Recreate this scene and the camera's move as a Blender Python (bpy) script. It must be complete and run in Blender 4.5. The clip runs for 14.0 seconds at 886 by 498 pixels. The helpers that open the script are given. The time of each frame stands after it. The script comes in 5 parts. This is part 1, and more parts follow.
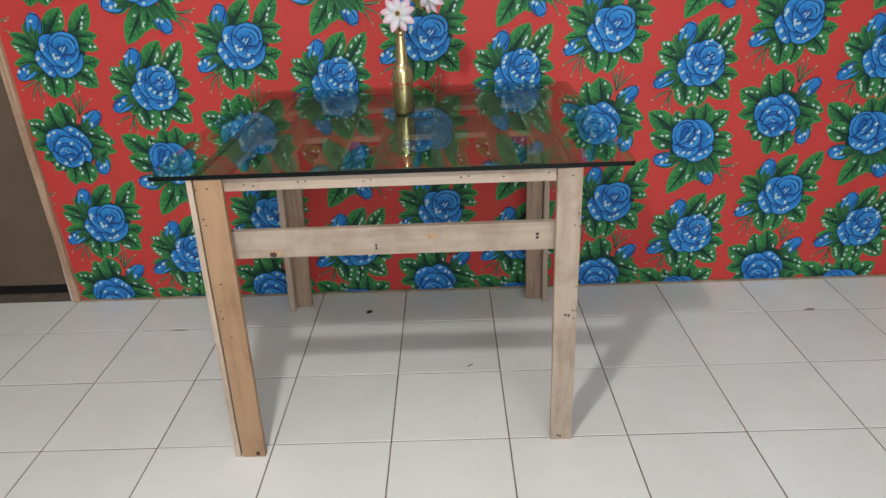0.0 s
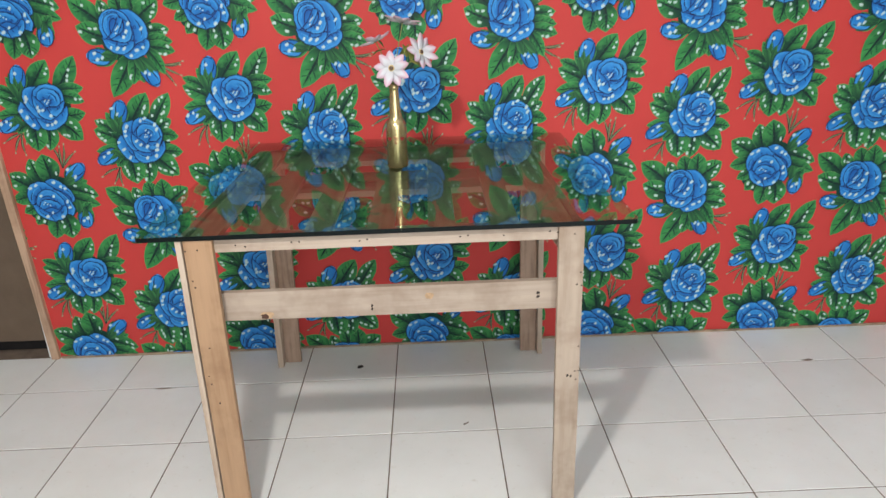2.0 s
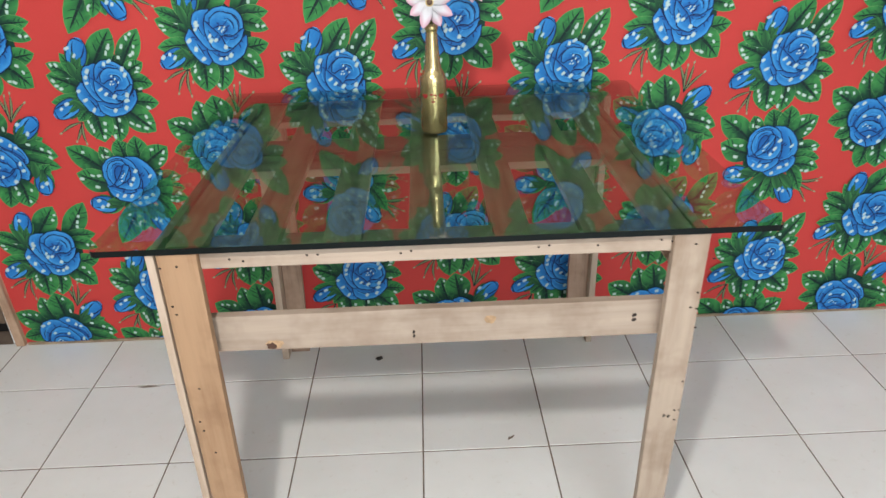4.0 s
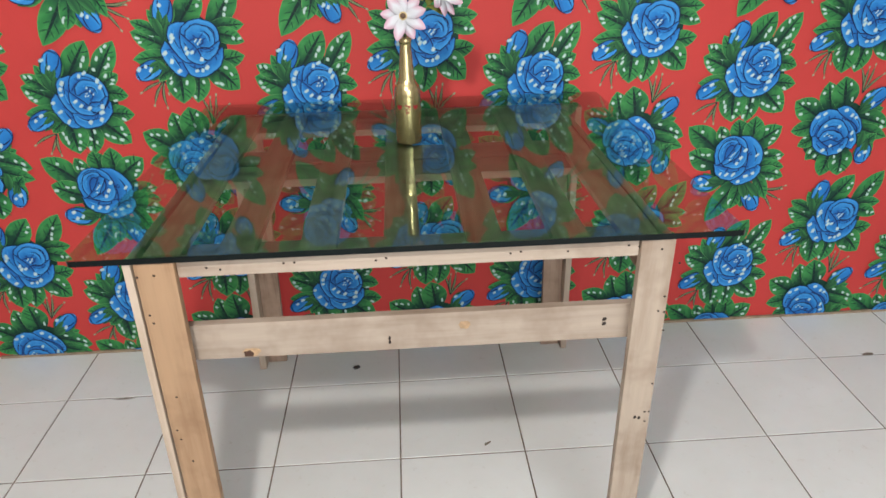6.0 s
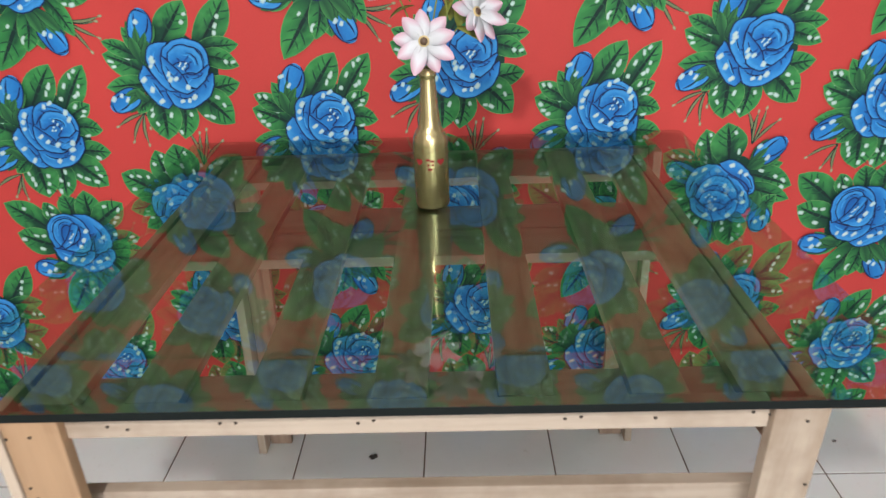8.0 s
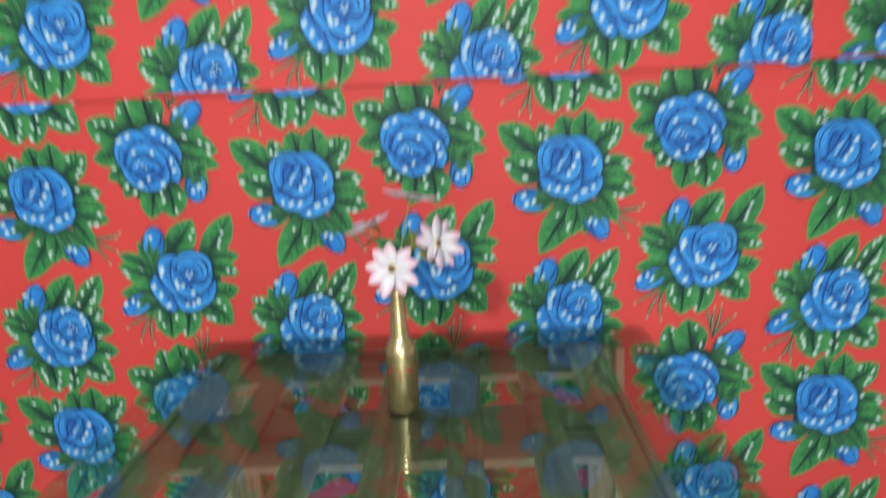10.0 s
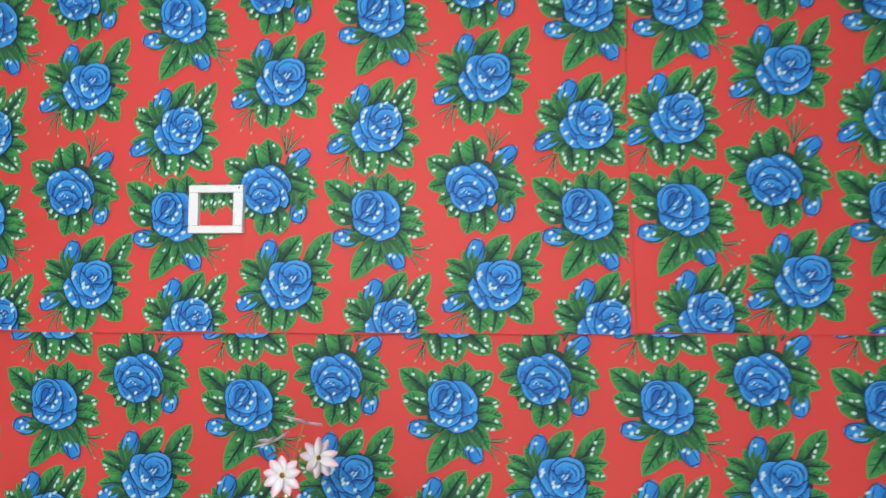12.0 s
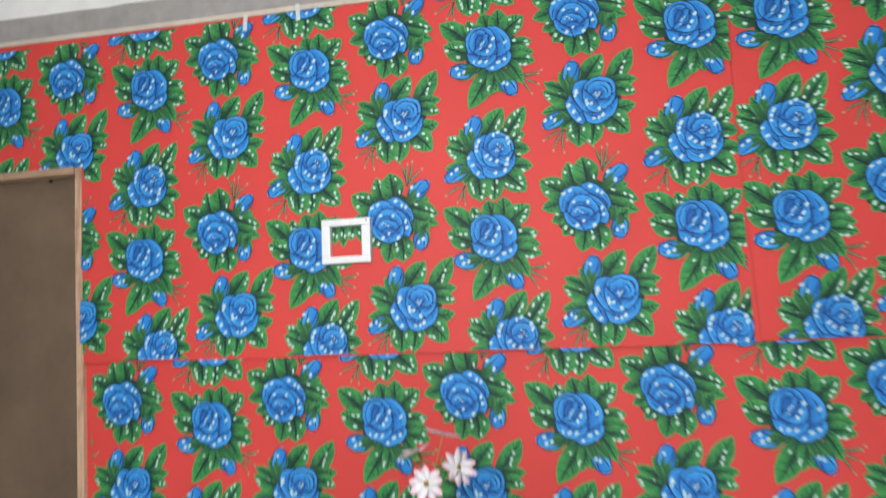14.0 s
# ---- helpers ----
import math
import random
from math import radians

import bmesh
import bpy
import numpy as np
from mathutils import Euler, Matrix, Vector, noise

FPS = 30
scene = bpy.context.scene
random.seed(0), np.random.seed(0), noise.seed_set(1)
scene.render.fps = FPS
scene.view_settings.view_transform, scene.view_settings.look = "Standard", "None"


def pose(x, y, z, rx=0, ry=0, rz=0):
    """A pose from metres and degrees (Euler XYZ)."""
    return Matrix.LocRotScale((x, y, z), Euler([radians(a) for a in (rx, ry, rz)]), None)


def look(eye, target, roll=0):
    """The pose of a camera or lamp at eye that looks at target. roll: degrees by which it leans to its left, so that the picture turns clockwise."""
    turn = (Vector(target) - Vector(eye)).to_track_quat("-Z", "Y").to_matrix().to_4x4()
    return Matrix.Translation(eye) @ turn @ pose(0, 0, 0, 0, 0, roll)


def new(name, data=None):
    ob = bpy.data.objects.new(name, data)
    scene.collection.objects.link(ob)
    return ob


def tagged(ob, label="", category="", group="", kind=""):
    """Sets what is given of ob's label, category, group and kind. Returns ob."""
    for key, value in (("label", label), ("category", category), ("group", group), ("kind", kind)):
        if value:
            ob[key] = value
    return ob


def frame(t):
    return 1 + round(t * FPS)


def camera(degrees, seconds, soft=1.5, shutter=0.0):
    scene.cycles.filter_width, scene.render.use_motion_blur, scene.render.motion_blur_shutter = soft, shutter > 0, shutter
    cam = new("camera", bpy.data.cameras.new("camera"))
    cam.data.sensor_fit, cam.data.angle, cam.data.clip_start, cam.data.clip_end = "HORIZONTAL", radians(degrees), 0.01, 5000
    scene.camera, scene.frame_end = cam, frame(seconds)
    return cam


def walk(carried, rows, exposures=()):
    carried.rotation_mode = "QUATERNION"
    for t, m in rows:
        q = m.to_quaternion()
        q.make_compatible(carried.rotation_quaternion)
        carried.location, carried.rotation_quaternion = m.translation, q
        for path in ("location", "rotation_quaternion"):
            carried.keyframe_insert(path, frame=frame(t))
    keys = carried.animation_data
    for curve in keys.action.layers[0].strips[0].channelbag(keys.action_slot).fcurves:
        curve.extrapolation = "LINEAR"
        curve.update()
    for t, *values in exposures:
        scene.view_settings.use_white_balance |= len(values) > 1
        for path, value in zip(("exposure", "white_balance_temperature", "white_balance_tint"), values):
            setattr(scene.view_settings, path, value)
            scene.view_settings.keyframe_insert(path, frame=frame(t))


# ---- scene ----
cam = camera(64.6, 14.0, 1.4, 0.9)
PATH = [
    (0, (1.677, 1.664, 1.197), (1.649, 3.493, 0.388), -2.2),
    (0.5, (1.679, 1.666, 1.197), (1.671, 3.501, 0.402), -1.7),
    (1, (1.675, 1.666, 1.204), (1.68, 3.527, 0.472), -1.8),
    (1.5, (1.661, 1.686, 1.211), (1.67, 3.562, 0.517), -2.0),
    (2, (1.645, 1.723, 1.223), (1.67, 3.593, 0.515), -2.0),
    (2.2, (1.639, 1.75, 1.217), (1.654, 3.611, 0.484), -1.8),
    (4.3, (1.518, 2.174, 1.214), (1.57, 3.95, 0.295), -1.7),
    (4.5, (1.508, 2.176, 1.215), (1.599, 3.947, 0.291), -1.3),
    (5, (1.501, 2.155, 1.206), (1.602, 3.905, 0.244), 0.3),
    (5.5, (1.526, 2.134, 1.199), (1.62, 3.873, 0.215), -0.1),
    (6, (1.541, 2.124, 1.219), (1.642, 3.916, 0.338), -1.3),
    (6.5, (1.526, 2.165, 1.233), (1.589, 3.955, 0.342), -1.6),
    (7, (1.534, 2.274, 1.242), (1.57, 4.071, 0.365), -2.3),
    (7.2, (1.553, 2.348, 1.237), (1.56, 4.144, 0.358), -2.1),
    (9.3, (1.634, 2.585, 1.15), (1.526, 4.403, 0.324), -2.0),
    (9.5, (1.65, 2.544, 1.199), (1.521, 4.411, 0.494), -1.6),
    (10, (1.686, 2.447, 1.315), (1.606, 4.393, 0.861), -3.0),
    (10.5, (1.719, 2.28, 1.365), (1.687, 4.271, 1.183), -1.5),
    (11, (1.794, 2.155, 1.404), (1.755, 4.155, 1.384), -1.4),
    (11.5, (1.946, 2.06, 1.424), (1.798, 4.05, 1.556), 0.1),
    (12, (2.05, 1.98, 1.422), (1.883, 3.968, 1.567), 0.2),
    (12.5, (2.085, 1.885, 1.44), (1.954, 3.865, 1.693), -0.8),
    (13, (2.024, 1.768, 1.438), (1.851, 3.748, 1.66), -2.2),
    (13.5, (1.971, 1.713, 1.412), (1.649, 3.683, 1.534), -1.7),
    (14, (1.992, 1.861, 1.404), (1.564, 3.802, 1.623), -2.1),
]
EXPOSURES = [(0.0, -0.16), (1.0, -0.06), (2.0, 0.17), (4.5, 0.22), (6.0, 0.18), (7.0, 0.22), (9.5, 0.26), (10.5, 0.32), (11.5, 0.27), (12.5, 0.20), (13.5, 0.34), (14.0, 0.26)]
walk(cam, [(t, look(eye, target, roll)) for t, eye, target, roll in PATH], EXPOSURES)

# ---- world, light, exposure ----
# the room's faces: west, east, south and north walls, ceiling
X0, X1, Y0, WALL, TOP = -1.3, 4.3, 0.5, 4.0, 3.0
world = bpy.data.worlds.new("world")
scene.world = world
world.use_nodes = True
wn = world.node_tree
sky = wn.nodes.new("ShaderNodeTexSky")
sky.sky_type = "NISHITA"
sky.sun_disc = False
sky.sun_elevation = radians(45)
sky.sun_rotation = radians(200)
wn.links.new(sky.outputs[0], wn.nodes["Background"].inputs[0])
wn.nodes["Background"].inputs[1].default_value = 0.08

# the bulb that hangs from the ceiling, above and behind the walker
BULB = (1.30, 2.0, 1.88)
bulb_light = bpy.data.lights.new("bulb_light", "POINT")
bulb_light.energy = 71
bulb_light.color = (1.0, 0.972, 0.945)
bulb_light.shadow_soft_size = 0.045
new("bulb_light", bulb_light).location = BULB
# soft cool fill, added in an invented doorway in the unseen wall behind the walker
fill = bpy.data.lights.new("doorway_daylight", "AREA")
fill.shape, fill.size, fill.size_y = "RECTANGLE", 1.5, 2.0
fill.energy, fill.color = 32, (0.93, 0.97, 1.0)
new("doorway_daylight", fill).matrix_world = look((2.3, Y0 - 0.08, 1.2), (2.4, 2.8, 0.4))


# ---- materials ----
def material(name):
    m = bpy.data.materials.new(name)
    m.use_nodes = True
    return m, m.node_tree, m.node_tree.nodes["Principled BSDF"]


def node(tree, kind, **inputs):
    n = tree.nodes.new(kind)
    for key, value in inputs.items():
        n.inputs[key.replace("_", " ")].default_value = value
    return n


def ramp(tree, stops):
    r = tree.nodes.new("ShaderNodeValToRGB")
    e = r.color_ramp.elements
    while len(e) < len(stops):
        e.new(0.5)
    for el, (p, c) in zip(e, stops):
        el.position, el.color = p, (*c, 1)
    return r


def coords(tree, scale=(1, 1, 1), where="world"):
    m = tree.nodes.new("ShaderNodeMapping")
    m.inputs["Scale"].default_value = scale
    if where == "world":
        tree.links.new(tree.nodes.new("ShaderNodeNewGeometry").outputs["Position"], m.inputs[0])
    else:
        tree.links.new(tree.nodes.new("ShaderNodeTexCoord").outputs["Object"], m.inputs[0])
    return m.outputs[0]


def noise_tex(tree, vector, scale, detail=4.0, rough=0.6):
    n = node(tree, "ShaderNodeTexNoise", Scale=scale, Detail=detail, Roughness=rough)
    tree.links.new(vector, n.inputs["Vector"])
    return n.outputs["Fac"]


def bumped(tree, bsdf, height, strength, distance, before=None):
    b = node(tree, "ShaderNodeBump", Strength=strength, Distance=distance)
    tree.links.new(height, b.inputs["Height"])
    if before:
        tree.links.new(before, b.inputs["Normal"])
    tree.links.new(b.outputs[0], bsdf.inputs["Normal"])
    return b.outputs[0]


def tint(c, k):
    return tuple(max(0.0, min(1.0, v * k)) for v in c)


def cotton(name, colour, spread=0.14):
    """Dyed cotton: the same weave, wrinkles and uneven dye for the ground and for the print, whose dyes lie on the mesh."""
    m, t, b = material(name)
    p = coords(t)
    fine = noise_tex(t, p, 260, 2, 0.5)
    broad = noise_tex(t, p, 3.2, 4, 0.6)
    mix = t.nodes.new("ShaderNodeMath")
    mix.operation = "MULTIPLY_ADD"
    mix.inputs[1].default_value = 0.45
    t.links.new(fine, mix.inputs[0])
    t.links.new(broad, mix.inputs[2])
    uneven = ramp(t, [(0.45, (1 - spread,) * 3), (0.95, (1, 1, 1))])
    t.links.new(mix.outputs[0], uneven.inputs[0])
    mul = t.nodes.new("ShaderNodeMix")
    mul.data_type, mul.blend_type = "RGBA", "MULTIPLY"
    mul.inputs[0].default_value = 1.0
    t.links.new(uneven.outputs[0], mul.inputs[7])
    if colour:
        mul.inputs[6].default_value = (*tint(colour, 1 + spread), 1)
    else:
        dye = t.nodes.new("ShaderNodeAttribute")
        dye.attribute_name = "dye"
        t.links.new(dye.outputs["Color"], mul.inputs[6])
    t.links.new(mul.outputs[2], b.inputs["Base Color"])
    b.inputs["Roughness"].default_value = 0.62
    b.inputs["Specular IOR Level"].default_value = 0.3
    wrinkle = noise_tex(t, coords(t, (1.0, 1.0, 0.55)), 4.5, 3, 0.5)
    first = bumped(t, b, wrinkle, 0.35, 0.02)
    bumped(t, b, noise_tex(t, p, 900, 1), 0.12, 0.001, first)
    return m


RED = cotton("red_cotton", (0.56, 0.052, 0.047), 0.1)
PRINTED = cotton("printed_cotton", None, 0.14)
# dyes of the print
GREEN, GREEN_LIT, GREEN_DEEP, LEAF_RIM = (0.040, 0.265, 0.070), (0.085, 0.37, 0.10), (0.008, 0.055, 0.034), (0.15, 0.35, 0.12)
BLUE, BLUE_LIT, BLUE_DEEP, NAVY = (0.020, 0.225, 0.63), (0.065, 0.36, 0.78), (0.010, 0.105, 0.40), (0.007, 0.018, 0.085)
INK, FLECK, STALK, STALK_LIT = (0.005, 0.026, 0.024), (0.54, 0.70, 0.68), (0.20, 0.24, 0.12), (0.50, 0.48, 0.32)


def blend(a, b, k):
    return tuple(x + (y - x) * k for x, y in zip(a, b))


def pine(name, axis, light, dark):
    """Raw pallet pine with the grain along one axis, fine fibres and darker stains."""
    m, t, b = material(name)
    s = [26.0, 26.0, 26.0]
    s[axis] = 1.6
    info = t.nodes.new("ShaderNodeObjectInfo")
    add = t.nodes.new("ShaderNodeVectorMath")
    add.operation = "MULTIPLY_ADD"
    geo = t.nodes.new("ShaderNodeNewGeometry")
    comb = t.nodes.new("ShaderNodeCombineXYZ")
    for k in range(3):
        t.links.new(info.outputs["Random"], comb.inputs[k])
    add.inputs[1].default_value = (3.0, 5.0, 7.0)
    t.links.new(comb.outputs[0], add.inputs[0])
    t.links.new(geo.outputs["Position"], add.inputs[2])
    mp = t.nodes.new("ShaderNodeMapping")
    mp.inputs["Scale"].default_value = s
    t.links.new(add.outputs[0], mp.inputs[0])
    grain = noise_tex(t, mp.outputs[0], 2.0, 5, 0.6)
    r = ramp(t, [(0.3, dark), (0.52, light), (0.75, tint(light, 1.12))])
    t.links.new(grain, r.inputs[0])
    stain = noise_tex(t, add.outputs[0], 7.0, 4, 0.65)
    sr = ramp(t, [(0.36, (0.62, 0.55, 0.5)), (0.52, (1, 1, 1))])
    t.links.new(stain, sr.inputs[0])
    mul = t.nodes.new("ShaderNodeMix")
    mul.data_type, mul.blend_type = "RGBA", "MULTIPLY"
    mul.inputs[0].default_value = 0.55
    t.links.new(r.outputs[0], mul.inputs[6])
    t.links.new(sr.outputs[0], mul.inputs[7])
    hue = t.nodes.new("ShaderNodeHueSaturation")
    val = t.nodes.new("ShaderNodeMath")
    val.operation = "MULTIPLY_ADD"
    val.inputs[1].default_value, val.inputs[2].default_value = 0.3, 0.85
    t.links.new(info.outputs["Random"], val.inputs[0])
    t.links.new(val.outputs[0], hue.inputs["Value"])
    t.links.new(mul.outputs[2], hue.inputs["Color"])
    t.links.new(hue.outputs[0], b.inputs["Base Color"])
    b.inputs["Roughness"].default_value = 0.6
    bumped(t, b, grain, 0.25, 0.003)
    return m


PINE_X = pine("pale_pine_across", 0, (0.45, 0.36, 0.285), (0.37, 0.285, 0.215))
PINE_Y = pine("pale_pine_deep", 1, (0.52, 0.405, 0.30), (0.40, 0.29, 0.20))
PINE_Z = pine("pale_pine_upright", 2, (0.48, 0.38, 0.295), (0.40, 0.30, 0.22))
PINE_DULL = pine("weathered_slat_pine", 1, (0.58, 0.46, 0.34), (0.44, 0.33, 0.23))
PINE_WARM = pine("orange_pine_upright", 2, (0.47, 0.29, 0.165), (0.38, 0.22, 0.118))
# greyed pine, darkened further for the shade under the table top
PINE_GREY_SHADED = pine("greyed_pine_upright", 2, (0.40, 0.275, 0.20), (0.22, 0.14, 0.095))
JAMB_WOOD = pine("worn_jamb_wood", 2, (0.46, 0.31, 0.21), (0.24, 0.14, 0.09))
JAMB_WOOD_X = pine("worn_head_wood", 0, (0.46, 0.31, 0.21), (0.24, 0.14, 0.09))


def plain(name, colour, rough=0.5, metal=0.0, spread=0.12, scale=8.0, bump=0.1, spec=0.5):
    m, t, b = material(name)
    p = coords(t)
    n = noise_tex(t, p, scale, 6, 0.65)
    r = ramp(t, [(0.3, tint(colour, 1 - spread)), (0.7, tint(colour, 1 + spread))])
    t.links.new(n, r.inputs[0])
    t.links.new(r.outputs[0], b.inputs["Base Color"])
    b.inputs["Roughness"].default_value = rough
    b.inputs["Metallic"].default_value = metal
    b.inputs["Specular IOR Level"].default_value = spec
    if bump:
        bumped(t, b, noise_tex(t, p, scale * 9, 4), bump, 0.004)
    return m


PLASTER = plain("whitewashed_plaster", (0.76, 0.77, 0.77), 0.8, spread=0.1, scale=5)
ROUGH_GREY = plain("grey_cement", (0.30, 0.29, 0.285), 0.85, spread=0.15, scale=12, bump=0.3)
BATTEN = plain("dusty_beige_batten", (0.52, 0.46, 0.39), 0.7, spread=0.15, scale=20)
DOOR_BROWN = plain("worn_brown_door_paint", (0.13, 0.09, 0.06), 0.5, spread=0.25, scale=3.5, bump=0.06)
BLACK = plain("black_gap", (0.012, 0.011, 0.012), 0.5)
WHITE_WOOD = plain("chalky_white_paint", (0.70, 0.72, 0.74), 0.6, spread=0.06, scale=60)
TAPE = plain("clear_white_tape", (0.55, 0.58, 0.57), 0.3, spread=0.05)
NAIL = plain("rusty_nail_hole", (0.03, 0.018, 0.012), 0.6)
KNOT = plain("dark_knot", (0.07, 0.03, 0.016), 0.6)
KNOT_PALE = plain("faint_knot", (0.46, 0.30, 0.17), 0.6, spread=0.3, scale=80)
GROUT = plain("brown_grout", (0.18, 0.13, 0.095), 0.9, spread=0.4, scale=14)
GLUE = plain("dusty_brown_glue", (0.34, 0.25, 0.17), 0.8, spread=0.35, scale=30)
GLASS_FRONT_EDGE = plain("dark_glass_edge", (0.004, 0.007, 0.007), 0.3, spread=0.1, bump=0, spec=0.15)
GOLD = plain("gold_lacquer", (0.74, 0.59, 0.30), 0.24, 0.95, 0.1, 30, 0.05)
HEART = plain("red_print", (0.30, 0.02, 0.02), 0.5)
FLOWER_EYE = plain("brown_flower_eye", (0.10, 0.055, 0.03), 0.5, scale=200)
FLOWER_RING = plain("straw_flower_ring", (0.55, 0.42, 0.2), 0.6)
STEM = plain("olive_plastic_stem", (0.19, 0.21, 0.04), 0.5, scale=40)
BULB_WHITE = plain("white_bulb_glass", (0.85, 0.85, 0.82), 0.3)


def ceramic():
    """White glazed floor tile: faint mottling, dust and scuffs, each tile a little different."""
    m, t, b = material("white_ceramic_tile")
    p = coords(t)
    info = t.nodes.new("ShaderNodeObjectInfo")
    broad = noise_tex(t, p, 2.3, 5, 0.6)
    r = ramp(t, [(0.3, (0.80, 0.79, 0.75)), (0.7, (0.89, 0.89, 0.865))])
    t.links.new(broad, r.inputs[0])
    grime = noise_tex(t, p, 38, 6, 0.72)
    gr = ramp(t, [(0.28, (0.80, 0.76, 0.70)), (0.40, (1, 1, 1))])
    t.links.new(grime, gr.inputs[0])
    mul = t.nodes.new("ShaderNodeMix")
    mul.data_type, mul.blend_type = "RGBA", "MULTIPLY"
    mul.inputs[0].default_value = 0.6
    t.links.new(r.outputs[0], mul.inputs[6])
    t.links.new(gr.outputs[0], mul.inputs[7])
    hue = t.nodes.new("ShaderNodeHueSaturation")
    val = t.nodes.new("ShaderNodeMath")
    val.operation = "MULTIPLY_ADD"
    val.inputs[1].default_value, val.inputs[2].default_value = 0.07, 0.965
    t.links.new(info.outputs["Random"], val.inputs[0])
    t.links.new(val.outputs[0], hue.inputs["Value"])
    t.links.new(mul.outputs[2], hue.inputs["Color"])
    t.links.new(hue.outputs[0], b.inputs["Base Color"])
    rr = ramp(t, [(0.3, (0.30, 0.30, 0.30)), (0.7, (0.44, 0.44, 0.44))])
    t.links.new(grime, rr.inputs[0])
    t.links.new(rr.outputs[0], b.inputs["Roughness"])
    bumped(t, b, noise_tex(t, p, 9, 2), 0.05, 0.01)
    return m


TILE = ceramic()


def smoked(name, colour, gloss):
    """One face of smoked glass: tinted see-through, with a mirror film by the angle on the upper face."""
    m, t, b = material(name)
    out = t.nodes["Material Output"]
    t.nodes.remove(b)
    see = node(t, "ShaderNodeBsdfTransparent", Color=(*colour, 1))
    if not gloss:
        t.links.new(see.outputs[0], out.inputs["Surface"])
        return m
    shine = node(t, "ShaderNodeBsdfGlossy", Color=(0.80, 0.95, 0.87, 1), Roughness=0.018)
    fr = node(t, "ShaderNodeFresnel", IOR=gloss)
    mix = t.nodes.new("ShaderNodeMixShader")
    t.links.new(fr.outputs[0], mix.inputs[0])
    t.links.new(see.outputs[0], mix.inputs[1])
    t.links.new(shine.outputs[0], mix.inputs[2])
    t.links.new(mix.outputs[0], out.inputs["Surface"])
    return m


GLASS_TOP = smoked("smoked_glass_upper", (0.79, 0.89, 0.82), 1.9)
GLASS_UNDER = smoked("smoked_glass_under", (0.86, 0.93, 0.88), 0)


def petal_white():
    """Artificial petal: white at its heart, pink towards the tip and along both edges."""
    m, t, b = material("white_petal_with_pink_rim")
    sep = t.nodes.new("ShaderNodeSeparateXYZ")
    t.links.new(coords(t, where="object"), sep.inputs[0])
    edge = t.nodes.new("ShaderNodeMath")
    edge.operation = "ABSOLUTE"
    t.links.new(sep.outputs[0], edge.inputs[0])
    wide = t.nodes.new("ShaderNodeMath")
    wide.operation = "MULTIPLY"
    wide.inputs[1].default_value = 28.0
    t.links.new(edge.outputs[0], wide.inputs[0])
    far = t.nodes.new("ShaderNodeMath")
    far.operation = "MULTIPLY_ADD"
    far.inputs[1].default_value = 1 / 0.052
    t.links.new(sep.outputs[1], far.inputs[0])
    t.links.new(wide.outputs[0], far.inputs[2])
    r = ramp(t, [(0.0, (0.56, 0.57, 0.58)), (0.52, (0.66, 0.65, 0.69)), (0.78, (0.64, 0.42, 0.50)), (1.0, (0.58, 0.26, 0.37))])
    t.links.new(far.outputs[0], r.inputs[0])
    t.links.new(r.outputs[0], b.inputs["Base Color"])
    b.inputs["Roughness"].default_value = 0.6
    return m


PETAL = petal_white()


# ---- building helpers ----
def mesh_of(name, bm, mats, smooth=False):
    me = bpy.data.meshes.new(name)
    bm.normal_update()
    bm.to_mesh(me)
    bm.free()
    for m in mats if isinstance(mats, (list, tuple)) else [mats]:
        me.materials.append(m)
    if smooth:
        me.polygons.foreach_set("use_smooth", [True] * len(me.polygons))
    return me


def part(name, bm, mats, parent=None, label="", smooth=False):
    ob = new(name, mesh_of(name, bm, mats, smooth))
    if parent:
        ob.parent = parent
    if label:
        ob["label"] = label
    return ob


def holder(name, label, category, group="", kind=""):
    return tagged(new(name), label, category, group, kind)


def box(lo, hi, bevel=0.0, bm=None):
    bm = bm or bmesh.new()
    size = [b - a for a, b in zip(lo, hi)]
    mid = [(a + b) / 2 for a, b in zip(lo, hi)]
    made = bmesh.ops.create_cube(bm, size=1, matrix=Matrix.Translation(mid) @ Matrix.Diagonal((*size, 1)))
    if bevel:
        edges = list({e for v in made["verts"] for e in v.link_edges})
        bmesh.ops.bevel(bm, geom=edges, offset=bevel, segments=2, affect="EDGES", profile=0.6)
    return bm


def worn_board(lo, hi, seed, bevel=0.0018, wob=0.0009):
    """A sawn board with softened edges, cut along its length so that it can be a little uneven."""
    bm = box(lo, hi)
    size = [b - a for a, b in zip(lo, hi)]
    axis = size.index(max(size))
    for k in range(1, 7):
        co, no = [0, 0, 0], [0, 0, 0]
        co[axis], no[axis] = lo[axis] + size[axis] * k / 7, 1
        bmesh.ops.bisect_plane(bm, geom=bm.verts[:] + bm.edges[:] + bm.faces[:], plane_co=co, plane_no=no)
    sharp = [e for e in bm.edges if len(e.link_faces) == 2 and e.calc_face_angle(0) > 0.5]
    bmesh.ops.bevel(bm, geom=sharp, offset=bevel, segments=2, affect="EDGES", profile=0.6)
    for v in bm.verts:
        q = Vector(v.co) * 9 + Vector((seed * 3.7, seed * 1.3, 0))
        d = noise.noise_vector(q) * wob
        d[axis] = 0
        v.co += d
    return bm


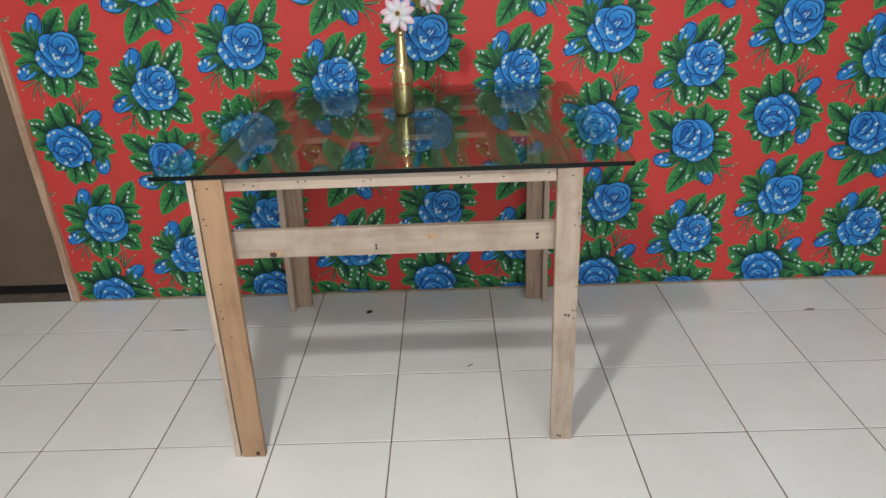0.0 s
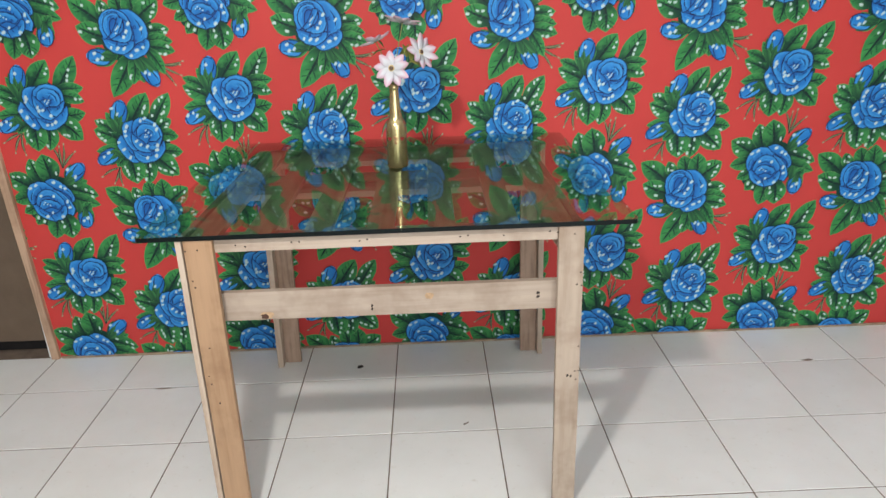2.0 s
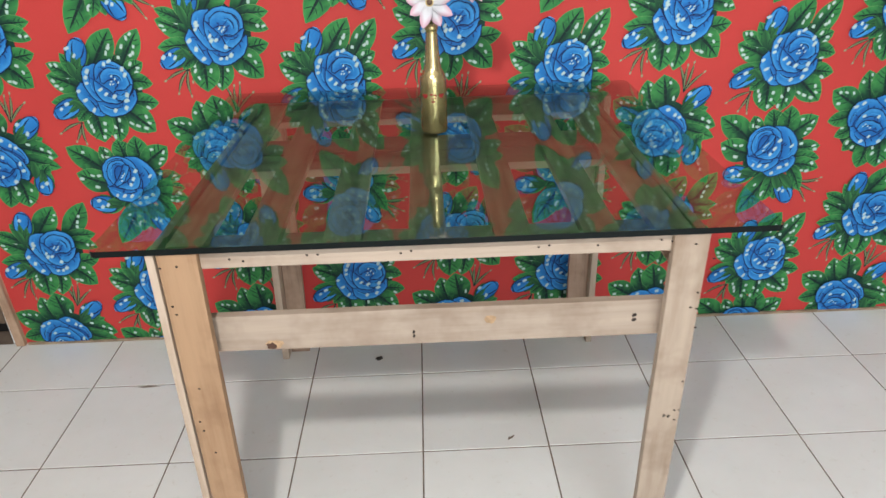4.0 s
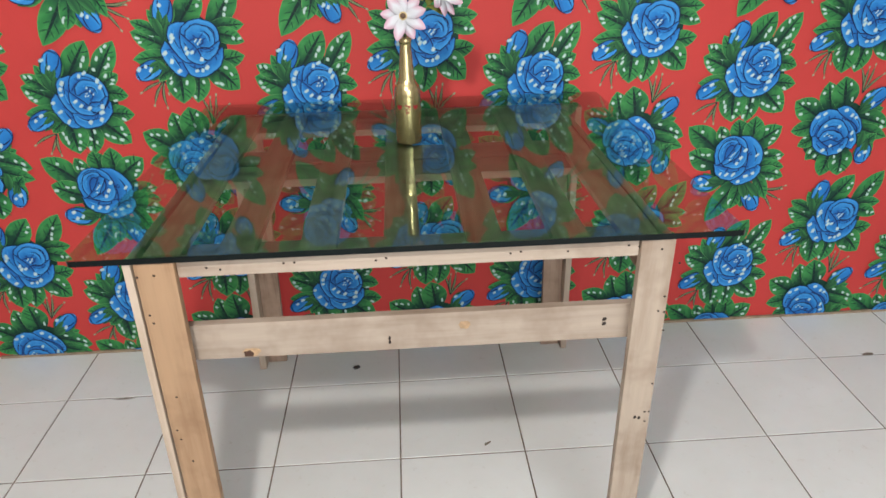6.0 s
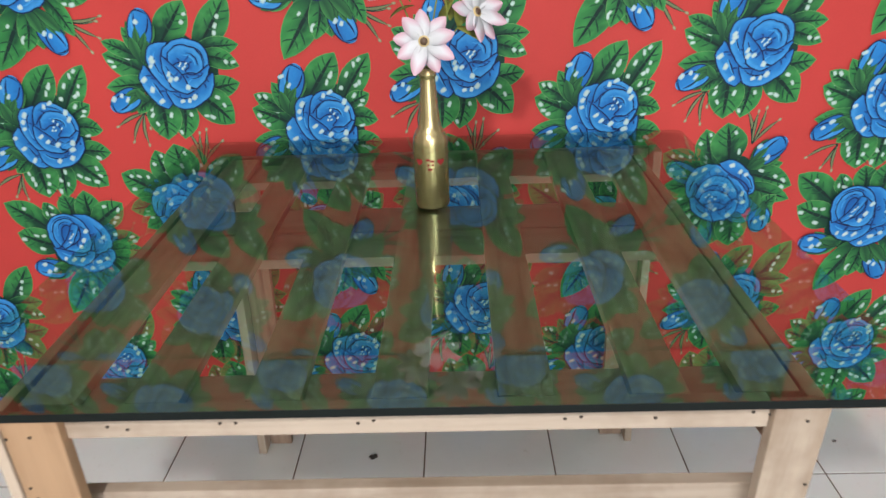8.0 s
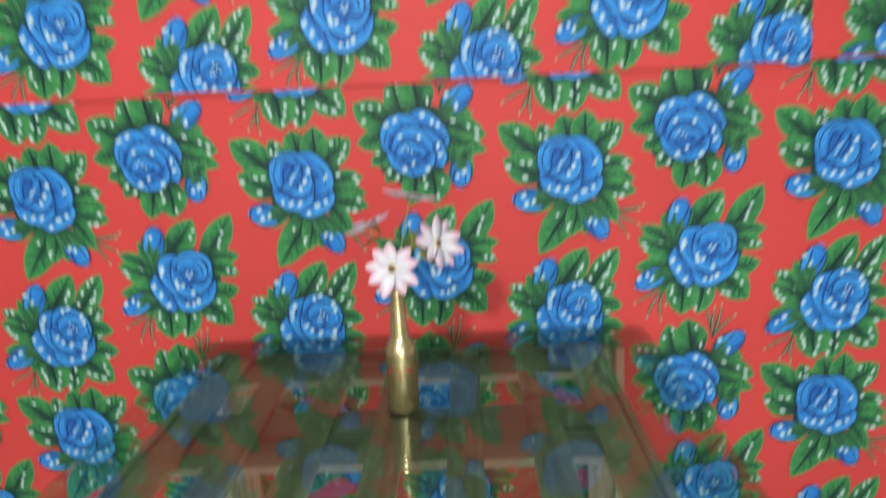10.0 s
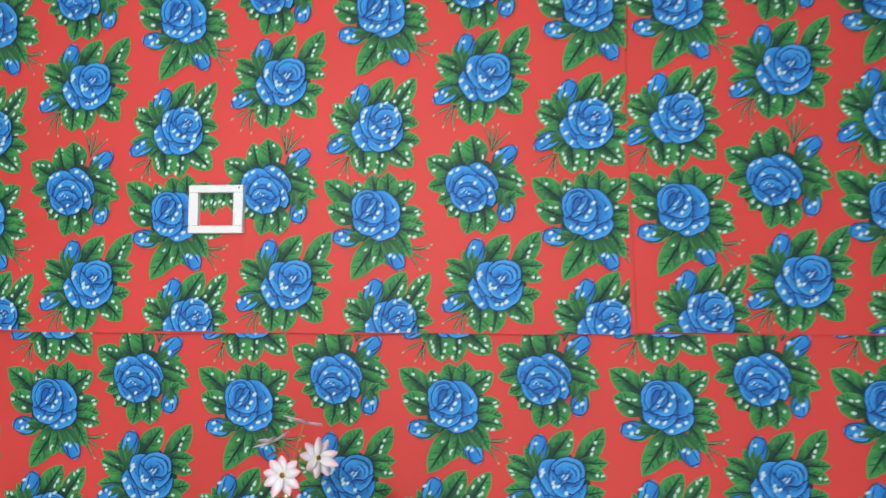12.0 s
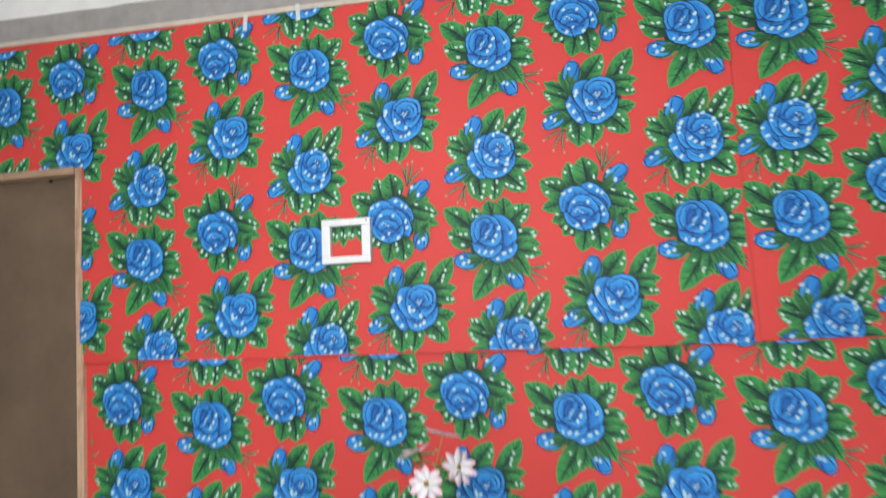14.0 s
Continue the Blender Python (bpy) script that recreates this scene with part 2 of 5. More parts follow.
def lathe(profile, steps=32):
    bm = bmesh.new()
    rings = []
    for r, z in profile:
        rings.append([bm.verts.new((r * math.cos(2 * math.pi * k / steps), r * math.sin(2 * math.pi * k / steps), z)) for k in range(steps)])
    for a, b in zip(rings, rings[1:]):
        for k in range(steps):
            bm.faces.new((a[k], a[(k + 1) % steps], b[(k + 1) % steps], b[k]))
    bm.faces.new(rings[0][::-1])
    bm.faces.new(rings[-1])
    return bm


def tube(points, radius, sides=8, end=None):
    bm = bmesh.new()
    rings = []
    n = len(points)
    for i, p in enumerate(points):
        a, b = Vector(points[max(i - 1, 0)]), Vector(points[min(i + 1, n - 1)])
        q = (b - a).to_track_quat("Z", "Y")
        r = radius if end is None else radius + (end - radius) * i / (n - 1)
        rings.append([bm.verts.new(Vector(p) + q @ Vector((r * math.cos(2 * math.pi * k / sides), r * math.sin(2 * math.pi * k / sides), 0))) for k in range(sides)])
    for a, b in zip(rings, rings[1:]):
        for k in range(sides):
            bm.faces.new((a[k], a[(k + 1) % sides], b[(k + 1) % sides], b[k]))
    bm.faces.new(rings[0][::-1])
    bm.faces.new(rings[-1])
    return bm


# ---- room ----
DOOR_L, DOOR_R, DOOR_H = -0.66, 0.205, 2.0


def wall(name, boxes, mat, label):
    bm = bmesh.new()
    for lo, hi in boxes:
        box(lo, hi, bm=bm)
    return tagged(part(name, bm, mat), label, "wall", kind="structure")


wall("wall_north", [((X0, WALL, 0), (DOOR_L, WALL + 0.14, TOP)), ((DOOR_R + 0.03, WALL, 0), (X1, WALL + 0.14, TOP)),
                    ((DOOR_L, WALL, DOOR_H + 0.02), (DOOR_R + 0.03, WALL + 0.14, TOP))], PLASTER, "whitewashed plaster wall behind the printed cloth")
# unseen side walls, added in dark grey to hold back bounced light
wall("wall_west", [((X0 - 0.14, Y0 - 0.14, 0), (X0, WALL + 0.14, TOP))], ROUGH_GREY, "unseen side wall, dark grey to cut bounced light")
wall("wall_east", [((X1, Y0 - 0.14, 0), (X1 + 0.14, WALL + 0.14, TOP))], ROUGH_GREY, "unseen side wall on the east, dark grey to cut bounced light")
# unseen wall, set close so the fill in its added doorway falls off sideways
wall("wall_south", [((X0, Y0 - 0.14, 0), (1.5, Y0, TOP)), ((3.1, Y0 - 0.14, 0), (X1, Y0, TOP)), ((1.5, Y0 - 0.14, 2.15), (3.1, Y0, TOP))],
     PLASTER, "unseen whitewashed wall with an added doorway for the fill")
tagged(part("ceiling", box((X0 - 0.14, Y0 - 0.14, TOP), (X1 + 0.14, WALL + 0.14, TOP + 0.1)), PLASTER), "plain whitewashed ceiling", "ceiling", kind="structure")

# grey band above the cloth, a little proud of the wall, with a rough upper edge
bm = bmesh.new()
N = 60
lower, upper, back = [], [], []
for k in range(N + 1):
    x = X0 + (X1 - X0) * k / N
    zb = 2.512 - 0.016 * (x - 0.5)
    rough = 0.006 * noise.noise(Vector((x * 9, 0, 2)))
    lower.append(bm.verts.new((x, WALL - 0.012, zb)))
    upper.append(bm.verts.new((x, WALL - 0.012, zb + 0.092 + rough)))
    back.append(bm.verts.new((x, WALL, zb + 0.099 + rough)))
for k in range(N):
    bm.faces.new((lower[k], lower[k + 1], upper[k + 1], upper[k]))
    bm.faces.new((upper[k], upper[k + 1], back[k + 1], back[k]))
tagged(part("cement_band", bm, ROUGH_GREY), "rough grey band along the wall above the cloth", "trim", kind="structure")

# thin batten that pins the top edge of the cloth
bm = box((-0.72, WALL - 0.024, -0.009), (3.27, WALL - 0.002, 0.009), 0.002)
bmesh.ops.bisect_plane(bm, geom=bm.verts[:] + bm.edges[:] + bm.faces[:], plane_co=(1.2, 0, 0), plane_no=(1, 0, 0))
for v in bm.verts:
    v.co.z += 2.503 - 0.016 * (v.co.x - 0.5)
tagged(part("top_batten", bm, BATTEN), "thin dusty beige batten pinning the cloth's top edge", "trim", kind="structure")

# dusty line of old glue and grout where the wall meets the floor
bm = box((0.285, WALL - 0.013, 0.0003), (X1 - 0.002, WALL - 0.0045, 0.0075), 0.0015)
tagged(part("baseboard", bm, GLUE), "thin dusty brown line where wall meets floor", "trim", kind="structure")

# door: leaning wooden frame, recessed brown leaf, a black board as the shade below
door = holder("door_1", "closed worn brown door in a raw wooden frame", "door", kind="structure")


def jamb(name, x_top, x_low, width, mat):
    bm = worn_board((0, WALL - 0.021, 0.001), (width, WALL + 0.09, DOOR_H + 0.018), 4, 0.003, 0.003)
    for v in bm.verts:
        v.co.x += x_low + (x_top - x_low) * v.co.z / DOOR_H
    return part(name, bm, mat, door, "scuffed raw wood")


jamb("door_jamb", 0.186, 0.252, 0.027, JAMB_WOOD)
jamb("door_jamb", DOOR_L - 0.03, DOOR_L - 0.03, 0.03, JAMB_WOOD)
part("door_head", worn_board((DOOR_L - 0.03, WALL - 0.024, DOOR_H - 0.006), (0.182, WALL + 0.09, DOOR_H + 0.02), 9, 0.003, 0.003), JAMB_WOOD_X, door)
bm = box((DOOR_L + 0.002, WALL + 0.03, 0.055), (0.262, WALL + 0.065, DOOR_H - 0.008), 0.003)
part("door_leaf", bm, DOOR_BROWN, door, "brown painted plywood leaf, smudged")
part("gap_board", box((DOOR_L + 0.002, WALL + 0.072, 0.001), (0.262, WALL + 0.095, 0.06)), BLACK, door, "black board standing in for the shade below the door leaf")
part("latch_stop", box((0.042, WALL + 0.02, DOOR_H - 0.02), (0.049, WALL + 0.03, DOOR_H - 0.008), 0.0015), BLACK, door)


# ---- printed cotton: motifs ----
STEP = 0.00003


class Print:
    """Shapes of one printed motif, laid over one another in thin coats of dye. u to the right, v up, in centimetres."""

    def __init__(self, seed):
        self.layers, self.level, self.rng, self.seed = [], 1, random.Random(seed), seed
        self.begin("printed_rose")

    def begin(self, name):
        """The next shapes go into a piece of this name."""
        self.verts, self.faces, self.dyes = [], [], []
        self.layers.append((name, self.verts, self.faces, self.dyes))

    def coat(self, points, faces, dyes):
        a = len(self.verts)
        d = -self.level * STEP
        self.level += 1
        self.verts += [(u / 100, d, v / 100) for u, v in points]
        self.dyes += dyes
        self.faces += [tuple(a + i for i in f) for f in faces]

    def shape(self, outline, dye, middle=None):
        cu = sum(p[0] for p in outline) / len(outline)
        cv = sum(p[1] for p in outline) / len(outline)
        n = len(outline)
        self.coat(outline + [(cu, cv)], [(k, (k + 1) % n, n) for k in range(n)], [dye] * n + [middle or dye])

    def share(self, shapes, dye, middle=None):
        """Shapes that do not overlap, in one coat."""
        level = self.level
        for s in shapes:
            self.level = level
            self.shape(s, dye, middle)
        self.level = level + 1

    def loft(self, rails, dye_at):
        """A sheet through several rails of as many points; dye_at(s, t, u, v): s across the rails, t along them."""
        m, n = len(rails), len(rails[0])
        points = [p for r in rails for p in r]
        faces = [(i * n + k, i * n + k + 1, (i + 1) * n + k + 1, (i + 1) * n + k) for i in range(m - 1) for k in range(n - 1)]
        self.coat(points, faces, [dye_at(i / (m - 1), k / (n - 1), *rails[i][k]) for i in range(m) for k in range(n)])

    def oval(self, u, v, ru, rv, turn=0.0, n=18, wob=0.0, square=0.0):
        c, s, k = math.cos(radians(turn)), math.sin(radians(turn)), self.rng.random() * 6
        out = []
        for i in range(n):
            a = 2 * math.pi * i / n
            r = 1 + wob * (math.sin(3 * a + k) + 0.6 * math.sin(5 * a + 2 * k)) + square * math.cos(4 * a + math.pi)
            x, y = ru * r * math.cos(a), rv * r * math.sin(a)
            out.append((u + c * x - s * y, v + s * x + c * y))
        return out

    def brush(self, u, v):
        """Uneven brushwork, about -1 to 1."""
        return noise.noise(Vector((u * 0.9, v * 0.9, self.seed))) + 0.6 * noise.noise(Vector((u * 2.6, v * 2.6, self.seed + 7)))

    def flecks(self, places, size, rim=BLUE_LIT, lean=(15, 75)):
        """Pale flecks with a softer rim."""
        g = self.rng
        ovals = []
        for u, v in places:
            ru, rv, turn = size * g.uniform(0.85, 1.3), size * g.uniform(0.55, 0.85), g.uniform(*lean)
            ovals.append((self.oval(u, v, ru * 1.12, rv * 1.15, turn, 12, 0.05, 0.1), self.oval(u, v, ru * 0.72, rv * 0.72, turn, 12, 0.05, 0.1)))
        self.share([a for a, b in ovals], blend(rim, FLECK, 0.45), FLECK)
        self.share([b for a, b in ovals], FLECK)

    def blade(self, bu, bv, tu, tv, width, bow=0.0, t0=0.0, t1=1.0, n=9):
        """Left, middle and right rails of a pointed blade."""
        du, dv = tu - bu, tv - bv
        length = math.hypot(du, dv)
        nu, nv = -dv / length, du / length
        rails = [[], [], []]
        for i in range(n + 1):
            s = i / n
            t = t0 + (t1 - t0) * s
            h = width / 2 * (math.sin(math.pi * (0.10 + 0.90 * s) ** 1.22) ** 0.78 if i < n else 0.02)
            mid = bow * math.sin(math.pi * t)
            u, v = bu + du * t + nu * mid, bv + dv * t + nv * mid
            for rail, k in zip(rails, (1, 0, -1)):
                rail.append((u + nu * h * k, v + nv * h * k))
        return rails

    def stroke(self, bu, bv, tu, tv, width, bow, dye, t0=0.0, t1=1.0):
        left, mid, right = self.blade(bu, bv, tu, tv, width, bow, t0, t1, 6)
        self.loft([left, right], lambda s, t, u, v: dye)

    def leaf(self, bu, bv, tu, tv, width, flecks=()):
        g = self.rng
        bow = g.uniform(-0.6, 0.6)
        side = g.choice((1, -1))
        du, dv = tu - bu, tv - bv
        n = math.hypot(du, dv)
        nu, nv = -dv / n, du / n
        reach = 0.5 / n
        ends = bu - du * 0.18, bv - dv * 0.18
        width *= 1.12
        left, mid, right = self.blade(*ends, tu + du * reach * 0.3, tv + dv * reach * 0.3, width + 0.26, bow)
        self.loft([left, right], lambda s, t, u, v: blend(LEAF_RIM, GREEN, max(0.0, 0.9 - t * 1.3)))
        left, mid, right = self.blade(*ends, tu, tv, width, bow, 0, 1, 14)
        rails = [[(a[0] + (b[0] - a[0]) * k / 4, a[1] + (b[1] - a[1]) * k / 4) for a, b in zip(left, mid)] for k in range(4)]
        rails += [[(a[0] + (b[0] - a[0]) * k / 4, a[1] + (b[1] - a[1]) * k / 4) for a, b in zip(mid, right)] for k in range(5)]

        def dye(s, t, u, v):
            across = (s - 0.5) * 2 * side
            deep = max(0.0, 1.15 - 1.9 * t) + 1.05 * math.exp(-((across - 0.14) / 0.26) ** 2) * (1.08 - t) + 0.35 * max(0.0, across) * (1 - 0.6 * t)
            # feathered side veins
            rib = math.sin((t * 5.2 - abs(across) * 1.5) * math.pi)
            deep += 0.5 * max(0.0, rib) ** 2 * (1 - abs(across) ** 2) * (1 - 0.4 * t) + 0.32 * self.brush(u, v)
            lit = 0.5 * max(0.0, -rib) * (0.3 + abs(across)) + 0.3 * self.brush(v, u)
            return blend(blend(GREEN, GREEN_LIT, min(1, max(0, lit))), GREEN_DEEP, min(1, max(0, deep)))
        self.loft(rails, dye)
        self.stroke(*ends, bu + du * 0.95, bv + dv * 0.95, max(0.42, width * 0.11), bow, INK, 0.12, 1.0)
        for t in (0.32, 0.52, 0.68):
            for k in (1, -1):
                u, v = bu + du * t + nu * bow * math.sin(math.pi * t), bv + dv * t + nv * bow * math.sin(math.pi * t)
                w = width * 0.36 * math.sin(math.pi * t) * g.uniform(0.75, 1.1)
                self.stroke(u, v, u + du / n * w * 0.9 + nu * k * w, v + dv / n * w * 0.9 + nv * k * w, 0.36, 0.14 * k, blend(GREEN_DEEP, GREEN, g.uniform(0.0, 0.35)))
        if flecks:
            way = math.degrees(math.atan2(dv, du))
            inside = []
            for u, v in flecks:
                t = min(0.86, max(0.15, ((u - bu) * du + (v - bv) * dv) / n ** 2))
                side = (u - bu) * nu + (v - bv) * nv
                limit = width * 0.34 * math.sin(math.pi * (0.25 + 0.75 * t) ** 1.22) ** 0.78
                side = min(limit, max(-limit, side))
                inside.append((bu + du * t + nu * side, bv + dv * t + nv * side))
            self.flecks(inside, 0.56, GREEN, (way - 40, way + 40))

    def sepal(self, bu, bv, tu, tv, width):
        bow = self.rng.uniform(-0.3, 0.3)
        self.stroke(bu, bv, tu, tv, width + 0.25, bow, INK)
        left, mid, right = self.blade(bu, bv, tu, tv, width, bow)
        self.loft([left, mid, right], lambda s, t, u, v: blend(blend(GREEN_DEEP, GREEN_LIT, abs(s - 0.35)), GREEN_DEEP, max(0.0, 0.8 - 1.4 * t)))

    def bud(self, u, v, turn, length, width, flecks=()):
        """A closed bud; turn: the way its tip points, in degrees."""
        self.begin("printed_bud")
        c, s = math.cos(radians(turn)), math.sin(radians(turn))
        at = lambda a, b: (u + c * a - s * b, v + s * a + c * b)
        for sg in (1, -1):
            self.sepal(*at(-length * 0.62, 0), *at(length * 0.12, sg * width * 0.55), width * 0.42)
        blunt = lambda c: math.copysign(abs(c) ** 0.78, c)
        body = lambda grow: [at(length * 0.46 * blunt(math.cos(a)) * (1 + grow / length), (width * 0.45 + grow * 0.5) * math.sin(a) * (1.0 - 0.1 * math.cos(a))) for a in (2 * math.pi * k / 26 for k in range(26))]
        self.shape(body(0.5), NAVY, NAVY)
        rim = body(0.0)
        inner = [(u + (x - u) * 0.5, v + (y - v) * 0.5) for x, y in rim]

        def dye(q, t, x, y):
            k = ((x - u) * -s + (y - v) * c) / (width * 0.42)
            return blend(blend(BLUE, BLUE_LIT, min(1, max(0, 0.5 * k + 0.3 * self.brush(x, y)))), BLUE_DEEP, min(1, max(0, -0.75 * k - 0.15 + 0.3 * self.brush(y, x))))
        self.loft([rim + rim[:1], inner + inner[:1], [(u, v)] * 27], dye)
        for b0, b1, w, bow in ((-0.02, 0.22, 0.40, 0.55), (-0.05, -0.30, 0.36, -0.6)):
            self.stroke(*at(-length * 0.30, width * b0), *at(length * 0.36, width * b1), w, bow, NAVY)
        self.stroke(*at(-length * 0.2, width * 0.18), *at(length * 0.34, width * 0.34), 0.5, 0.3, BLUE_LIT)
        self.stroke(*at(length * 0.36, -width * 0.26), *at(length * 0.40, width * 0.28), 0.3, -0.35, NAVY)
        self.stroke(*at(length * 0.45, -width * 0.2), *at(length * 0.46, width * 0.2), 0.22, -0.2, BLUE_LIT)
        for sg, reach in ((1, 0.02), (-1, -0.08)):
            self.sepal(*at(-length * 0.72, 0), *at(length * reach, sg * width * 0.2), width * 0.26)
        if flecks:
            self.flecks(flecks, 0.6)

    def tendrils(self, u, v, ends):
        for eu, ev in ends:
            b = self.rng.uniform(-0.7, 0.7)
            self.stroke(u, v, eu, ev, 0.85, b, INK)
            self.stroke(u + 0.1, v, eu, ev, 0.5, b, STALK, 0.08)
            self.shape(self.oval(eu, ev, 0.5, 0.3, math.degrees(math.atan2(ev - v, eu - u)), 8), STALK, STALK_LIT)

    def under(self, u, v, ru, rv):
        """Dark foliage that closes the gaps behind the bloom."""
        self.shape(self.oval(u, v, ru * 1.26, rv * 1.26, 20, 26, 0.07), GREEN_DEEP, INK)

    def ground(self, u, v, ru, rv):
        """The bloom's own ground, seen between its petals."""
        self.begin("printed_bloom")
        self.shape(self.oval(u, v, ru, rv, 0, 24, 0.03), BLUE_DEEP, BLUE)

    def petal(self, outer, inner):
        """One petal between its free rim and its fold: a navy contour, a paler rim, deeper dye towards the fold."""
        a, b = smooth_line(outer, 20), smooth_line(inner, 20)
        g = self.rng.random() * 9
        a = [(u + 0.22 * noise.noise(Vector((u, v, g))), v + 0.22 * noise.noise(Vector((v, u, g)))) for u, v in a]
        wide = sum(math.dist(p, q) for p, q in zip(a, b)) / len(a)
        ring = a + b[::-1]
        grown = []
        for k, (u, v) in enumerate(ring):
            p, q = ring[k - 1], ring[(k + 1) % len(ring)]
            tu, tv = q[0] - p[0], q[1] - p[1]
            n = math.hypot(tu, tv) or 1
            w = 0.25 + 0.10 * noise.noise(Vector((u, v, self.seed)))
            grown.append((tv / n * w, -tu / n * w))
        turn = sum(p[0] * q[1] - q[0] * p[1] for p, q in zip(ring, ring[1:] + ring[:1]))
        k = 1 if turn > 0 else -1
        swollen = [(u + k * gu, v + k * gv) for (u, v), (gu, gv) in zip(ring, grown)]
        self.loft([swollen[:20], swollen[20:][::-1]], lambda s, t, u, v: NAVY)
        rails = [[(p[0] + (q[0] - p[0]) * f, p[1] + (q[1] - p[1]) * f) for p, q in zip(a, b)] for f in (0, 0.12, 0.3, 0.5, 0.7, 0.88, 1)]

        def dye(s, t, u, v):
            lit = 0.85 * math.exp(-((s - 0.17) / 0.16) ** 2) * math.sin(math.pi * t) ** 0.5 + 0.42 * self.brush(u * 0.8, v * 0.8)
            deep = max(0.0, (s - 0.52) * 1.9) + 0.6 * max(0.0, abs(t - 0.5) * 2 - 0.72) + 0.34 * self.brush(v, u)
            return blend(blend(BLUE, BLUE_LIT, min(1, max(0, lit))), BLUE_DEEP, min(1, max(0, deep)))
        self.loft(rails, dye)
        # creases brushed along the petal, then folds across it
        for q in range(2):
            f = self.rng.uniform(0.42, 0.72)
            i0 = self.rng.randrange(2, 9)
            i1 = min(19, i0 + self.rng.randrange(6, 11))
            line = [(a[i][0] + (b[i][0] - a[i][0]) * f, a[i][1] + (b[i][1] - a[i][1]) * f) for i in range(i0, i1)]
            thin = [min(0.34, 0.11 * wide + 0.05) * math.sin(math.pi * (i + 0.5) / len(line)) for i in range(len(line))]
            away = [(math.cos(math.atan2(a[i][1] - b[i][1], a[i][0] - b[i][0])), math.sin(math.atan2(a[i][1] - b[i][1], a[i][0] - b[i][0]))) for i in range(i0, i1)]
            tone = NAVY if q else BLUE_LIT
            self.loft([line, [(u + w * x, v + w * y) for (u, v), w, (x, y) in zip(line, thin, away)]], lambda s, t, u, v: tone)
        for q in range(3):
            i = self.rng.randrange(4, 16)
            f0, f1 = self.rng.uniform(0.45, 0.7), 1.0
            p0, p1 = a[i], b[min(19, i + self.rng.randrange(0, 3))]
            at = lambda f: (p0[0] + (p1[0] - p0[0]) * f, p0[1] + (p1[1] - p0[1]) * f)
            self.stroke(*at(f1), *at(f0), min(0.4, 0.12 * wide + 0.1), self.rng.uniform(-0.3, 0.3), blend(NAVY, BLUE_DEEP, self.rng.uniform(0.2, 0.8)))

    def meshes(self):
        out = []
        for piece, verts, faces, dyes in self.layers:
            me = bpy.data.meshes.new(piece)
            me.from_pydata(verts, [], faces)
            me.materials.append(PRINTED)
            dye = me.attributes.new("dye", "FLOAT_COLOR", "POINT")
            dye.data.foreach_set("color", [c for d in dyes for c in (*d, 1.0)])
            bm = bmesh.new()
            bm.from_mesh(me)
            # every coat faces the room
            for f in bm.faces:
                f.normal_update()
                if f.normal.y > 0:
                    f.normal_flip()
            bm.to_mesh(me)
            bm.free()
            out.append(me)
        return out


def smooth_line(points, n):
    """n points evenly along a curve through a few."""
    p = [Vector(q) for q in points]
    p = [p[0] * 2 - p[1]] + p + [p[-1] * 2 - p[-2]]
    dense = []
    for i in range(1, len(p) - 2):
        for k in range(12):
            t = k / 12
            dense.append(0.5 * (2 * p[i] + (p[i + 1] - p[i - 1]) * t + (2 * p[i - 1] - 5 * p[i] + 4 * p[i + 1] - p[i + 2]) * t ** 2
                                + (3 * p[i] - p[i - 1] - 3 * p[i + 1] + p[i + 2]) * t ** 3))
    dense.append(p[-2])
    return [tuple(dense[round(k * (len(dense) - 1) / (n - 1))]) for k in range(n)]


